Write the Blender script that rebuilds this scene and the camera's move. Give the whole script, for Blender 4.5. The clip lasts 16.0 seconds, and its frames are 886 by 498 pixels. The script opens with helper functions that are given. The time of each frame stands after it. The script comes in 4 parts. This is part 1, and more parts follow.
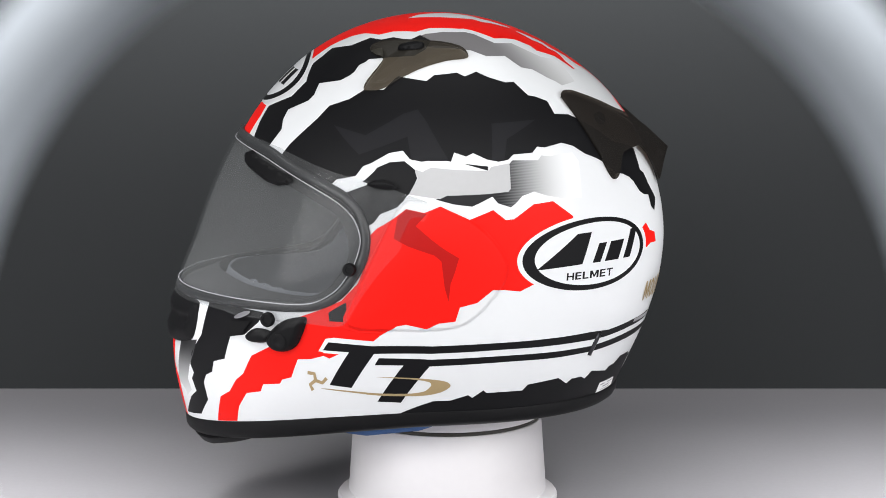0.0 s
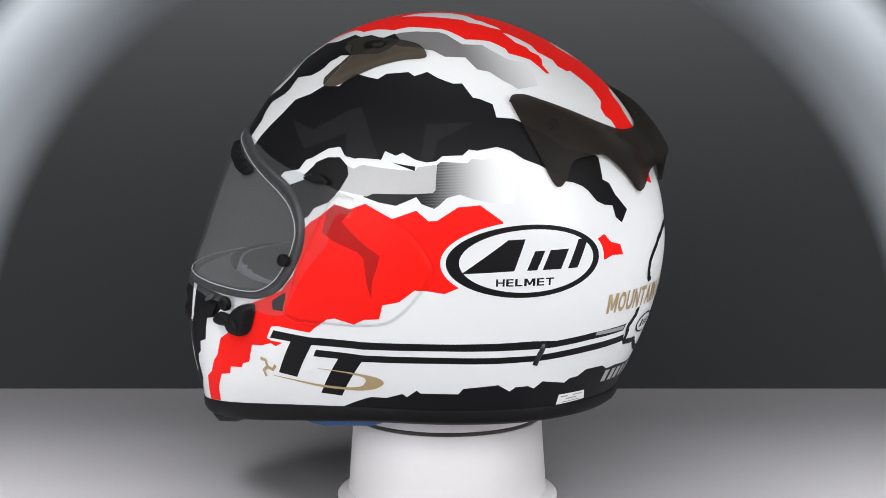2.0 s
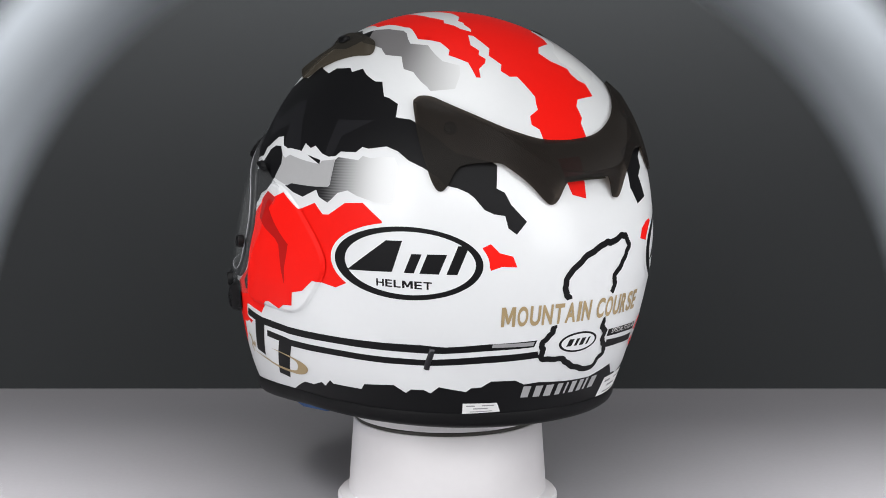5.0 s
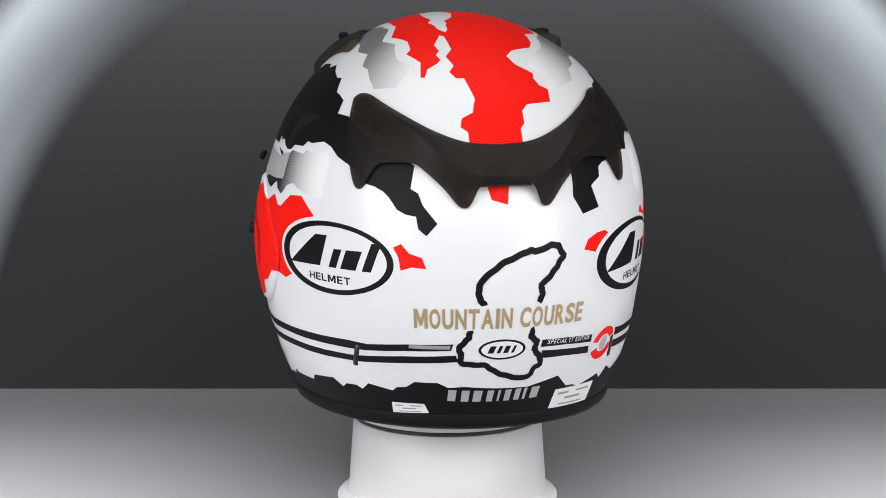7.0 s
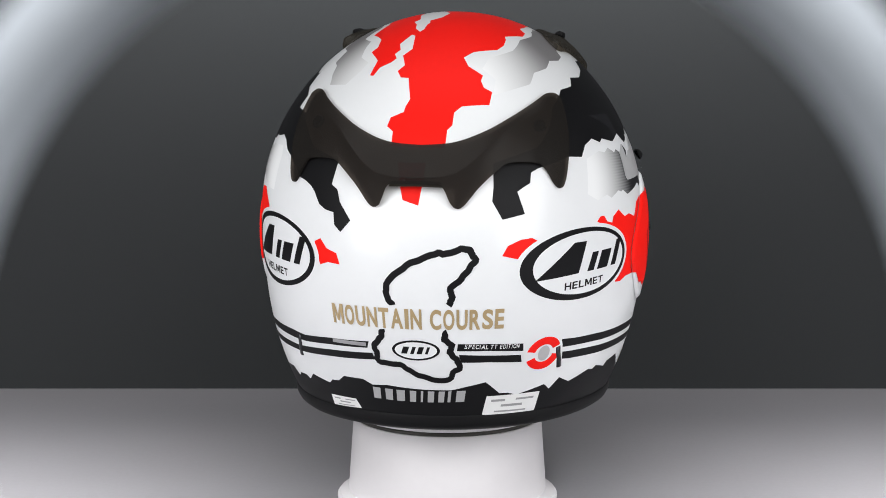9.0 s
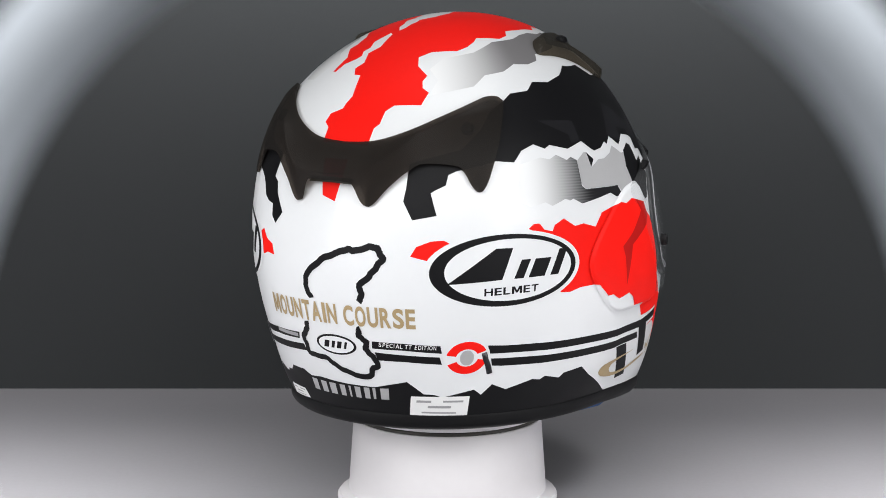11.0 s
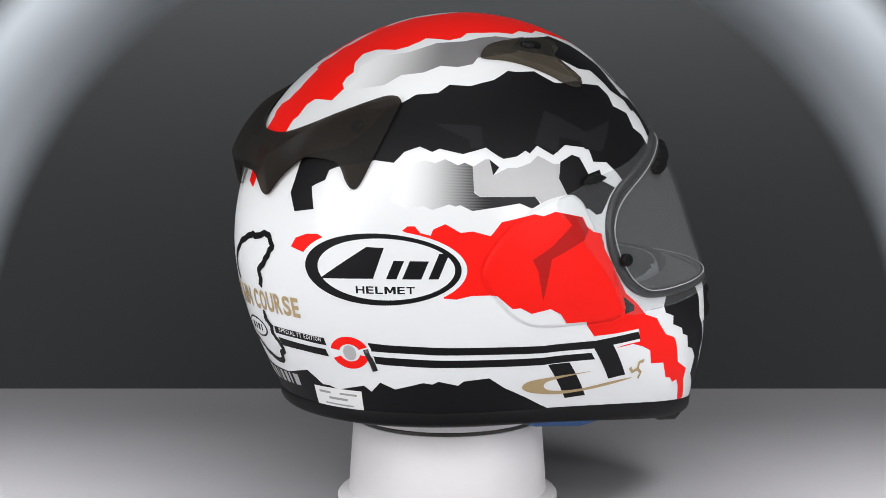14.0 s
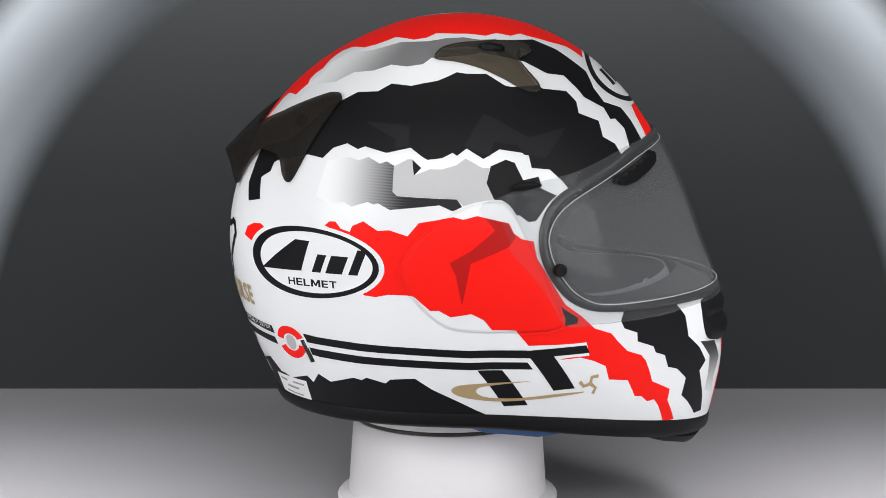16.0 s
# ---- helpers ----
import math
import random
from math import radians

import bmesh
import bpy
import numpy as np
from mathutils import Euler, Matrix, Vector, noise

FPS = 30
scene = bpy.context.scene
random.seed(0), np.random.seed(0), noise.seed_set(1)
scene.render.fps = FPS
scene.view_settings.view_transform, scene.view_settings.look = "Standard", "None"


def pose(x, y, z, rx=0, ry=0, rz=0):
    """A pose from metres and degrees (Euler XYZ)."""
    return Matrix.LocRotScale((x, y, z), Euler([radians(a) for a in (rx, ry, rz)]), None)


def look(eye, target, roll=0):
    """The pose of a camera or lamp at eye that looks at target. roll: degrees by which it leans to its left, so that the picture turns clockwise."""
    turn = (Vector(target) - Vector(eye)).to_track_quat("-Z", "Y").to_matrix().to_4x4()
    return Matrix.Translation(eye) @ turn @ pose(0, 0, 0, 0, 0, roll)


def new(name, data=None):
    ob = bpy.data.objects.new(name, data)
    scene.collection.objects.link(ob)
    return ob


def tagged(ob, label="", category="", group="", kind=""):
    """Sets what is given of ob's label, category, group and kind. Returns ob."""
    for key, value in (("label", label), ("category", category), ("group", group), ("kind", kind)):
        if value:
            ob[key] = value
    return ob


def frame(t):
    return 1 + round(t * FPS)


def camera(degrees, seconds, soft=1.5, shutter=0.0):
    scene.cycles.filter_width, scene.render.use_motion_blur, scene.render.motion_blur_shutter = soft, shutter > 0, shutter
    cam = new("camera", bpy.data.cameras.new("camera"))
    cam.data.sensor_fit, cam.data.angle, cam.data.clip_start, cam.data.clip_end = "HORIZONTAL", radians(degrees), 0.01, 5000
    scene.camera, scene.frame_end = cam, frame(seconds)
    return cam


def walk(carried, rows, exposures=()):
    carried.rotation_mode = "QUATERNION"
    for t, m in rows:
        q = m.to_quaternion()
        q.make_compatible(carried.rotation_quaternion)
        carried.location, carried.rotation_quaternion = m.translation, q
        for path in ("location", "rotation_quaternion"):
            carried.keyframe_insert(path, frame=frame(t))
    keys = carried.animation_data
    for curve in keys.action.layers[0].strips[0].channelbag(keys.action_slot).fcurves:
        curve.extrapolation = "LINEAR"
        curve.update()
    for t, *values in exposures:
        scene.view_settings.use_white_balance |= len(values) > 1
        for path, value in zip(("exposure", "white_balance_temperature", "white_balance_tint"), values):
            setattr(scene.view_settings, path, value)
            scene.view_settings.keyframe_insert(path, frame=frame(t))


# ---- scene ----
# Camera: stands still on a stand in front of the turntable
cam = camera(20.52, 16.0, soft=0.9)
EYE = pose(-0.0031, -1.664, 0.465, 90 - 9.81, 0, 0)
cam.data.dof.use_dof = True
cam.data.dof.focus_distance = 1.62
cam.data.dof.aperture_fstop = 20.0
walk(cam, [(0, EYE), (16, EYE)], exposures=[(0, 0.22), (2, 0.05), (3.5, 0.0), (6.5, 0.03), (9, 0.09), (12, 0.11), (14, 0.03), (16, -0.01)])

# ---- light ----
world = bpy.data.worlds.new("studio_ambient")
scene.world = world
world.use_nodes = True
world.node_tree.nodes["Background"].inputs[0].default_value = (0.80, 0.90, 1.0, 1)
world.node_tree.nodes["Background"].inputs[1].default_value = 0.05


def softbox(name, eye, target, w, h, watts, spread=180):
    d = bpy.data.lights.new(name, "AREA")
    d.shape, d.size, d.size_y, d.energy, d.spread = "RECTANGLE", w, h, watts, radians(spread)
    ob = new(name, d)
    ob.matrix_world = look(eye, target)
    return ob


softbox("softbox_front", (0, -1.40, 0.92), (0, 0, 0.15), 1.6, 0.7, 13.5)
softbox("softbox_left", (-0.95, -0.90, 0.50), (0, 0, 0.13), 0.7, 0.7, 8.0)
softbox("softbox_right", (0.95, -0.90, 0.50), (0, 0, 0.13), 0.7, 0.7, 7.2)
softbox("softbox_top", (0, 0.0, 1.0), (0, 0.06, 0.1), 0.6, 0.4, 1.3)
# Added unseen fill that brightens the backdrop towards its top
softbox("backdrop_fill", (0, 0.16, 0.50), (0, 0.338, 0.43), 1.0, 0.06, 2.1, spread=120)
# Two unseen fills added above the table for the pools at its front corners
softbox("table_fill_left", (-0.44, -0.15, 0.50), (-0.44, -0.15, 0), 0.34, 0.34, 2.5, spread=88)
softbox("table_fill_right", (0.44, -0.15, 0.50), (0.44, -0.15, 0), 0.34, 0.34, 2.5, spread=88)


# ---- materials ----
def material(name, color, rough=0.5, metal=0.0, grain=0.03, scale=300.0, bump=0.02, stain=0.03, coat=0.0, spec=0.5):
    m = bpy.data.materials.new(name)
    m.use_nodes = True
    nt = m.node_tree
    b = nt.nodes["Principled BSDF"]
    co = nt.nodes.new("ShaderNodeTexCoord")
    n1, n2 = nt.nodes.new("ShaderNodeTexNoise"), nt.nodes.new("ShaderNodeTexNoise")
    n1.inputs["Scale"].default_value, n2.inputs["Scale"].default_value = scale, scale / 25
    n1.inputs["Detail"].default_value = n2.inputs["Detail"].default_value = 4
    for n in (n1, n2):
        nt.links.new(co.outputs["Object"], n.inputs["Vector"])
    add = nt.nodes.new("ShaderNodeMath")
    add.operation = "MULTIPLY_ADD"
    add.inputs[1].default_value, add.inputs[2].default_value = 2 * grain, 1 - grain - stain
    nt.links.new(n1.outputs["Fac"], add.inputs[0])
    add2 = nt.nodes.new("ShaderNodeMath")
    add2.operation = "MULTIPLY_ADD"
    add2.inputs[1].default_value = 2 * stain
    nt.links.new(n2.outputs["Fac"], add2.inputs[0])
    nt.links.new(add.outputs[0], add2.inputs[2])
    mul = nt.nodes.new("ShaderNodeVectorMath")
    mul.operation = "SCALE"
    mul.inputs[0].default_value = color
    nt.links.new(add2.outputs[0], mul.inputs["Scale"])
    nt.links.new(mul.outputs[0], b.inputs["Base Color"])
    b.inputs["Roughness"].default_value, b.inputs["Metallic"].default_value = rough, metal
    b.inputs["Coat Weight"].default_value, b.inputs["Coat Roughness"].default_value = coat, 0.12
    b.inputs["Specular IOR Level"].default_value = spec
    if bump:
        bp = nt.nodes.new("ShaderNodeBump")
        bp.inputs["Strength"].default_value, bp.inputs["Distance"].default_value = bump, 0.001
        nt.links.new(n1.outputs["Fac"], bp.inputs["Height"])
        nt.links.new(bp.outputs[0], b.inputs["Normal"])
    return m


def clear_plastic(name, tint, gloss=0.06, rough=0.05, veil=(0.09, 0.09, 0.085), shine=0.35):
    m = bpy.data.materials.new(name)
    m.use_nodes = True
    nt = m.node_tree
    nt.nodes.remove(nt.nodes["Principled BSDF"])
    out = nt.nodes["Material Output"]
    tr, gl = nt.nodes.new("ShaderNodeBsdfTransparent"), nt.nodes.new("ShaderNodeBsdfGlossy")
    df = nt.nodes.new("ShaderNodeBsdfDiffuse")
    df.inputs[0].default_value = (*veil, 1)
    tr.inputs[0].default_value = (*tint, 1)
    gl.inputs["Roughness"].default_value = rough
    lw = nt.nodes.new("ShaderNodeLayerWeight")
    lw.inputs[0].default_value = 0.25
    fr = nt.nodes.new("ShaderNodeMath")
    fr.operation = "MULTIPLY_ADD"
    fr.inputs[1].default_value, fr.inputs[2].default_value = shine, 0.003
    nt.links.new(lw.outputs["Facing"], fr.inputs[0])
    mx, md = nt.nodes.new("ShaderNodeMixShader"), nt.nodes.new("ShaderNodeMixShader")
    md.inputs[0].default_value = gloss
    nt.links.new(tr.outputs[0], md.inputs[1])
    nt.links.new(df.outputs[0], md.inputs[2])
    nt.links.new(fr.outputs[0], mx.inputs[0])
    nt.links.new(md.outputs[0], mx.inputs[1])
    nt.links.new(gl.outputs[0], mx.inputs[2])
    nt.links.new(mx.outputs[0], out.inputs[0])
    return m


def fade_paint(name, dark, light, lines=0.0, field="fade"):
    """Sprayed fade along the mesh's own 'fade' value, with printed lines across the step."""
    m = material(name, dark, 0.5, coat=0.0, spec=0.2)
    nt = m.node_tree
    b = nt.nodes["Principled BSDF"]
    at = nt.nodes.new("ShaderNodeAttribute")
    at.attribute_name = field
    ramp = nt.nodes.new("ShaderNodeMix")
    ramp.data_type = "RGBA"
    ramp.inputs["A"].default_value, ramp.inputs["B"].default_value = (*dark, 1), (*light, 1)
    last = at.outputs["Fac"]
    if lines:
        tc = nt.nodes.new("ShaderNodeAttribute")
        tc.attribute_name = "across"
        s = nt.nodes.new("ShaderNodeMath")
        s.operation = "SINE"
        mu = nt.nodes.new("ShaderNodeMath")
        mu.operation = "MULTIPLY"
        mu.inputs[1].default_value = 2 * math.pi * lines
        nt.links.new(tc.outputs["Fac"], mu.inputs[0])
        nt.links.new(mu.outputs[0], s.inputs[0])
        ad = nt.nodes.new("ShaderNodeMath")
        ad.operation = "MULTIPLY_ADD"
        ad.inputs[1].default_value = 0.10
        rest = nt.nodes.new("ShaderNodeMath")
        rest.operation = "SUBTRACT"
        rest.use_clamp = True
        rest.inputs[0].default_value = 0.6
        nt.links.new(at.outputs["Fac"], rest.inputs[1])
        weak = nt.nodes.new("ShaderNodeMath")
        weak.operation = "MULTIPLY"
        nt.links.new(s.outputs[0], weak.inputs[0])
        nt.links.new(rest.outputs[0], weak.inputs[1])
        nt.links.new(weak.outputs[0], ad.inputs[0])
        nt.links.new(at.outputs["Fac"], ad.inputs[2])
        last = ad.outputs[0]
    mr = nt.nodes.new("ShaderNodeMapRange")
    mr.interpolation_type = "SMOOTHSTEP"
    nt.links.new(last, mr.inputs["Value"])
    nt.links.new(mr.outputs[0], ramp.inputs["Factor"])
    nt.links.new(ramp.outputs["Result"], b.inputs["Base Color"])
    return m


WHITE = material("white_lacquer", (0.745, 0.758, 0.775), 0.38, coat=0.3, grain=0.01, stain=0.012, bump=0.01)
BLACK = material("black_lacquer", (0.0065, 0.0065, 0.0075), 0.5, coat=0.0, grain=0.06, stain=0.05, bump=0.01, spec=0.14)
GHOST = material("charcoal_lacquer", (0.013, 0.013, 0.015), 0.5, bump=0.01, spec=0.14)
RED = material("red_lacquer", (0.86, 0.010, 0.006), 0.5, coat=0.0, grain=0.02, bump=0.01, spec=0.12)
DARKRED = material("deep_red_lacquer", (0.42, 0.008, 0.007), 0.5, coat=0.0, bump=0.01, spec=0.12)
GREY = material("silver_grey_lacquer", (0.42, 0.42, 0.43), 0.38, coat=0.2, bump=0.01)
GOLD = material("gold_print", (0.42, 0.31, 0.16), 0.42, metal=0.25, grain=0.06)
SILVER = material("silver_print", (0.45, 0.45, 0.46), 0.4, metal=0.3)
RUBBER = material("black_rubber", (0.0065, 0.0065, 0.0072), 0.5, grain=0.1, bump=0.05, spec=0.13)
GASKET = material("grey_rubber_gasket", (0.022, 0.023, 0.025), 0.42, grain=0.06, bump=0.03)
LINING = material("black_lining_fabric", (0.016, 0.016, 0.019), 0.9, grain=0.15, scale=600, bump=0.2)
FOAM = material("grey_cheek_fabric", (0.13, 0.137, 0.158), 0.9, grain=0.15, scale=600, bump=0.25)
BLUE = material("blue_lining_fabric", (0.05, 0.12, 0.30), 0.9, grain=0.2, scale=900, bump=0.35)
PAPER = material("sticker_paper", (0.78, 0.78, 0.78), 0.6)
INK = material("grey_print_ink", (0.30, 0.30, 0.31), 0.6)
BEAD = material("glossy_grey_bead", (0.32, 0.32, 0.34), 0.2)
SLOT = material("dark_polished_metal", (0.045, 0.045, 0.05), 0.28, metal=0.8)
STEEL = material("brushed_steel", (0.50, 0.50, 0.52), 0.32, metal=1.0)
FADE_GREY = fade_paint("grey_to_white_fade", (0.17, 0.165, 0.17), (0.80, 0.81, 0.82))
FADE_CHIN = fade_paint("dark_grey_to_white_fade", (0.03, 0.03, 0.032), (0.80, 0.81, 0.82), field="across")
FADE_BLACK = fade_paint("black_to_white_fade", (0.014, 0.014, 0.016), (0.80, 0.81, 0.82), lines=24)
# The visor's pale veil is haze and reflected light mixed in as grey
SHIELD = clear_plastic("clear_visor_plastic", (0.92, 0.925, 0.93), gloss=0.052, veil=(0.36, 0.37, 0.375), shine=0.025, rough=0.12)
SMOKE = clear_plastic("smoked_plastic", (0.37, 0.33, 0.295), gloss=0.30, rough=0.35, veil=(0.044, 0.040, 0.037), shine=0.06)
AMBER = clear_plastic("light_smoked_plastic", (0.33, 0.29, 0.235), gloss=0.30, rough=0.30, veil=(0.085, 0.078, 0.066), shine=0.10)
# Its grey veil paints the haze seen through the eye port
INSERT = clear_plastic("hazed_insert_plastic", (0.88, 0.885, 0.885), gloss=0.09, rough=0.12, veil=(0.42, 0.43, 0.43), shine=0.0)
PLASTIC = material("white_plastic", (0.74, 0.72, 0.74), 0.45, grain=0.02, scale=150, bump=0.02, stain=0.03)
FLOOR = material("grey_table_laminate", (0.235, 0.229, 0.243), 0.5, grain=0.05, scale=260, bump=0.03, stain=0.05)
BACK = material("charcoal_backdrop_paper", (0.0160, 0.0181, 0.0197), 0.85, grain=0.05, scale=200, bump=0.03, stain=0.05)
STUDIO = material("dark_studio_wall", (0.06, 0.062, 0.065), 0.9, scale=40)
DIFFUSER = material("white_diffuser_foam", (0.49, 0.53, 0.58), 0.7, grain=0.06, scale=400, stain=0.22, bump=0.1)
# Pedestal seam, and the painted shade of the vent mouths and spoiler gap
GAP = material("dark_seam_and_shade", (0.03, 0.028, 0.022), 0.4)


# ---- structure ----
def box(name, lo, hi, mat, bevel=0.0):
    bm = bmesh.new()
    bmesh.ops.create_cube(bm, size=1)
    for v in bm.verts:
        v.co = [l + (c + 0.5) * (h - l) for c, l, h in zip(v.co, lo, hi)]
    if bevel:
        bmesh.ops.bevel(bm, geom=bm.edges[:], offset=bevel, segments=2, affect="EDGES")
    return part(name, bm, mat, None)


def part(name, bm, mat, parent=None, label="", smooth=False):
    me = bpy.data.meshes.new(name)
    bm.to_mesh(me)
    bm.free()
    me.materials.append(mat)
    if smooth:
        me.shade_smooth()
    ob = new(name, me)
    ob.parent = parent
    return tagged(ob, label)


tagged(box("floor", (-2.2, -2.6, -0.04), (2.2, 0.338, 0), FLOOR), "grey laminate tabletop lit from both front sides", "table top", kind="structure")
tagged(box("backdrop", (-2.2, 0.338, -0.04), (2.2, 0.40, 1.9), BACK), "charcoal grey paper backdrop standing behind the table", "backdrop", kind="structure")
tagged(box("wall_left", (-2.26, -2.6, -0.04), (-2.2, 0.40, 1.9), STUDIO), "dark grey studio side wall", "wall", kind="structure")
tagged(box("wall_right", (2.2, -2.6, -0.04), (2.26, 0.40, 1.9), STUDIO), "dark grey studio side wall", "wall", kind="structure")
tagged(box("wall_rear", (-2.26, -2.66, -0.04), (2.26, -2.6, 1.9), STUDIO), "dark grey studio wall behind the camera", "wall", kind="structure")
tagged(box("ceiling", (-2.26, -2.66, 1.9), (2.26, 0.40, 1.96), STUDIO), "dark grey studio ceiling", "ceiling", kind="structure")


def lathe(name, prof, mat, parent=None, label="", n=96, center=(0, 0, 0)):
    """Turn a profile of (radius, height) round the upright axis."""
    bm = bmesh.new()
    rings = []
    for r, z in prof:
        rings.append([bm.verts.new((center[0] + r * math.cos(2 * math.pi * k / n), center[1] + r * math.sin(2 * math.pi * k / n), center[2] + z)) for k in range(n)])
    for a, b in zip(rings, rings[1:]):
        for k in range(n):
            bm.faces.new((a[k], a[(k + 1) % n], b[(k + 1) % n], b[k]))
    bm.faces.new(rings[0][::-1])
    bm.faces.new(rings[-1])
    bmesh.ops.recalc_face_normals(bm, faces=bm.faces[:])
    ob = part(name, bm, mat, parent, label)
    for p in ob.data.polygons:
        p.use_smooth = len(p.vertices) == 4
    ob.data.set_sharp_from_angle(angle=radians(40))
    return ob


# ---- pedestal and turntable ----
pedestal = tagged(new("pedestal"), "white plastic display pedestal with a flanged foot on the table", "pedestal")
lathe("body", [(0.0690, 0.006), (0.0688, 0.012), (0.0655, 0.0585), (0.0650, 0.0600), (0.0630, 0.0606)], PLASTIC, pedestal)
lathe("foot_flange", [(0.0700, 0.0), (0.0762, 0.0), (0.0768, 0.002), (0.0768, 0.0045), (0.0755, 0.0062), (0.0715, 0.0068), (0.0690, 0.0085)], PLASTIC, pedestal)
lathe("seam", [(0.0640, 0.0600), (0.0646, 0.0606), (0.0646, 0.0622), (0.0640, 0.0628)], GAP, pedestal, "dark seam under the turning plate")
turn = tagged(new("turntable_plate"), "white round turning plate on the pedestal", "turntable")
lathe("plate", [(0.0630, 0.0628), (0.0655, 0.0632), (0.0660, 0.0645), (0.0660, 0.0725), (0.0650, 0.0738)], PLASTIC, turn)
lathe("post", [(0.045, 0.0738), (0.045, 0.15), (0.040, 0.155)], LINING, turn, "dark padded post inside the helmet")


# ---- ring round the lens ----
def ring(name, mat, center, R, r, tilt):
    bm = bmesh.new()
    n, k = 128, 24
    vs = [[bm.verts.new(((R + r * math.cos(b)) * math.cos(a), (R + r * math.cos(b)) * math.sin(a), r * 0.8 * math.sin(b)))
           for b in (2 * math.pi * j / k for j in range(k))] for a in (2 * math.pi * i / n for i in range(n))]
    for i in range(n):
        for j in range(k):
            bm.faces.new((vs[i][j], vs[(i + 1) % n][j], vs[(i + 1) % n][(j + 1) % k], vs[i][(j + 1) % k]))
    bmesh.ops.recalc_face_normals(bm, faces=bm.faces[:])
    ob = part(name, bm, mat, smooth=True)
    ob.matrix_world = EYE @ Matrix.Translation(center) @ pose(0, 0, 0, tilt)
    return ob


def glow(m, strength):
    m.node_tree.nodes["Principled BSDF"].inputs["Emission Color"].default_value = (0.78, 0.88, 1.0, 1)
    m.node_tree.nodes["Principled BSDF"].inputs["Emission Strength"].default_value = strength
    return m


lamp = tagged(new("ring_lamp"), "white foam-covered ring lamp on a slim stand before the lens", "ring lamp")
# The slight emission is added to lift the foam's brightness
tagged(ring("diffuser", glow(DIFFUSER, 0.04), (0, -0.0135, -0.25), 0.0535, 0.0052, 0), "white foam diffuser with a little added glow").parent = lamp
foot = EYE @ Vector((0, -0.0135 - 0.0585, -0.25))
lathe("pole", [(0.0025, 0.008), (0.0025, foot.z)], STEEL, lamp, "thin steel pole", n=16, center=(foot.x, foot.y, 0))
lathe("base", [(0.05, 0), (0.05, 0.006), (0.045, 0.008)], RUBBER, lamp, "round black base", n=48, center=(foot.x, foot.y, 0))


# ---- helmet: the outer shape ----
# Directions are given from the point MID inside the shell as (turn, rise) in degrees:
# turn 0 is the front, 90 the left side, 180 the back, 270 the right side.
MID = np.array([0.0095, 0.0, 0.1207])
HALF_WIDTH = 0.1305
PROFILE_AT = np.array([-130.0, -105, -80, -60, -45, -30, -15, 0, 20, 40, 60, 80, 100, 120, 140, 160, 180, 200, 215.0])
PROFILE = np.array([.1715, .1809, .1853, .2089, .2207, .2052, .1842, .1610, .1492, .1473, .1486, .1490, 0.1492, 0.1496, 0.1529, .1558, .1585, .1584, .1611])
ROUND_AT = np.array([-90, -45, 0, 45, 90, 135, 180, 225.0])
ROUND = np.array([2.006, 1.766, 1.994, 1.981, 2.068, 2.29, 2.033, 2.007])


def spline(th, K, V):
    k, v = np.concatenate([K - 360, K, K + 360]), np.tile(V, 3)
    i = np.clip(np.searchsorted(k, th, side="right") - 1, 1, len(k) - 3)
    m = np.concatenate([[0], (v[2:] - v[:-2]) / (k[2:] - k[:-2]), [0]])
    h = k[i + 1] - k[i]
    u = (th - k[i]) / h
    return (2 * u**3 - 3 * u**2 + 1) * v[i] + (u**3 - 2 * u**2 + u) * h * m[i] + (-2 * u**3 + 3 * u**2) * v[i + 1] + (u**3 - u**2) * h * m[i + 1]


def radius(d):
    th = np.degrees(np.arctan2(d[..., 2], d[..., 0]))
    th = np.where(th < -140, th + 360, th)
    n = spline(th, ROUND_AT, ROUND)
    return 1 / ((np.hypot(d[..., 0], d[..., 2]) / spline(th, PROFILE_AT, PROFILE))**n + (np.abs(d[..., 1]) / HALF_WIDTH)**n)**(1 / n)


def aim(a, b, chart="turn"):
    a, b = np.radians(np.asarray(a, float)), np.radians(np.asarray(b, float))
    if chart == "turn":
        return np.stack([np.cos(b) * np.cos(a), np.cos(b) * np.sin(a), np.sin(b)], -1)
    return np.stack([np.cos(b) * np.cos(a), np.sin(b), np.cos(b) * np.sin(a)], -1)


def on_shell(a, b, lift=0.0, chart="turn"):
    d = aim(a, b, chart)
    return MID + d * (radius(d) + lift)[..., None]


def normals(P, a, b, chart, lift=None):
    """Outward normals of the shell, or of a raised form on it, at these directions."""
    e = 0.2
    f = lift if lift else (lambda q: 0.0)
    u = on_shell(a + e, b, f(np.stack([a + e, b], 1)), chart) - on_shell(a - e, b, f(np.stack([a - e, b], 1)), chart)
    v = on_shell(a, b + e, f(np.stack([a, b + e], 1)), chart) - on_shell(a, b - e, f(np.stack([a, b - e], 1)), chart)
    n = np.cross(u, v)
    n /= np.linalg.norm(n, axis=-1, keepdims=True) + 1e-12
    return np.where(((n * (P - MID)).sum(-1) < 0)[..., None], -n, n)


def rim_height(x):
    return 0.0176 - 0.57 * np.maximum(0, x + 0.02)**2


def rim_rise(az):
    lo, hi = np.full_like(az, -75.0), np.zeros_like(az)
    for _ in range(40):
        mid = (lo + hi) / 2
        p = on_shell(az, mid)
        low = p[..., 2] < rim_height(p[..., 0])
        lo, hi = np.where(low, mid, lo), np.where(low, hi, mid)
    return lo


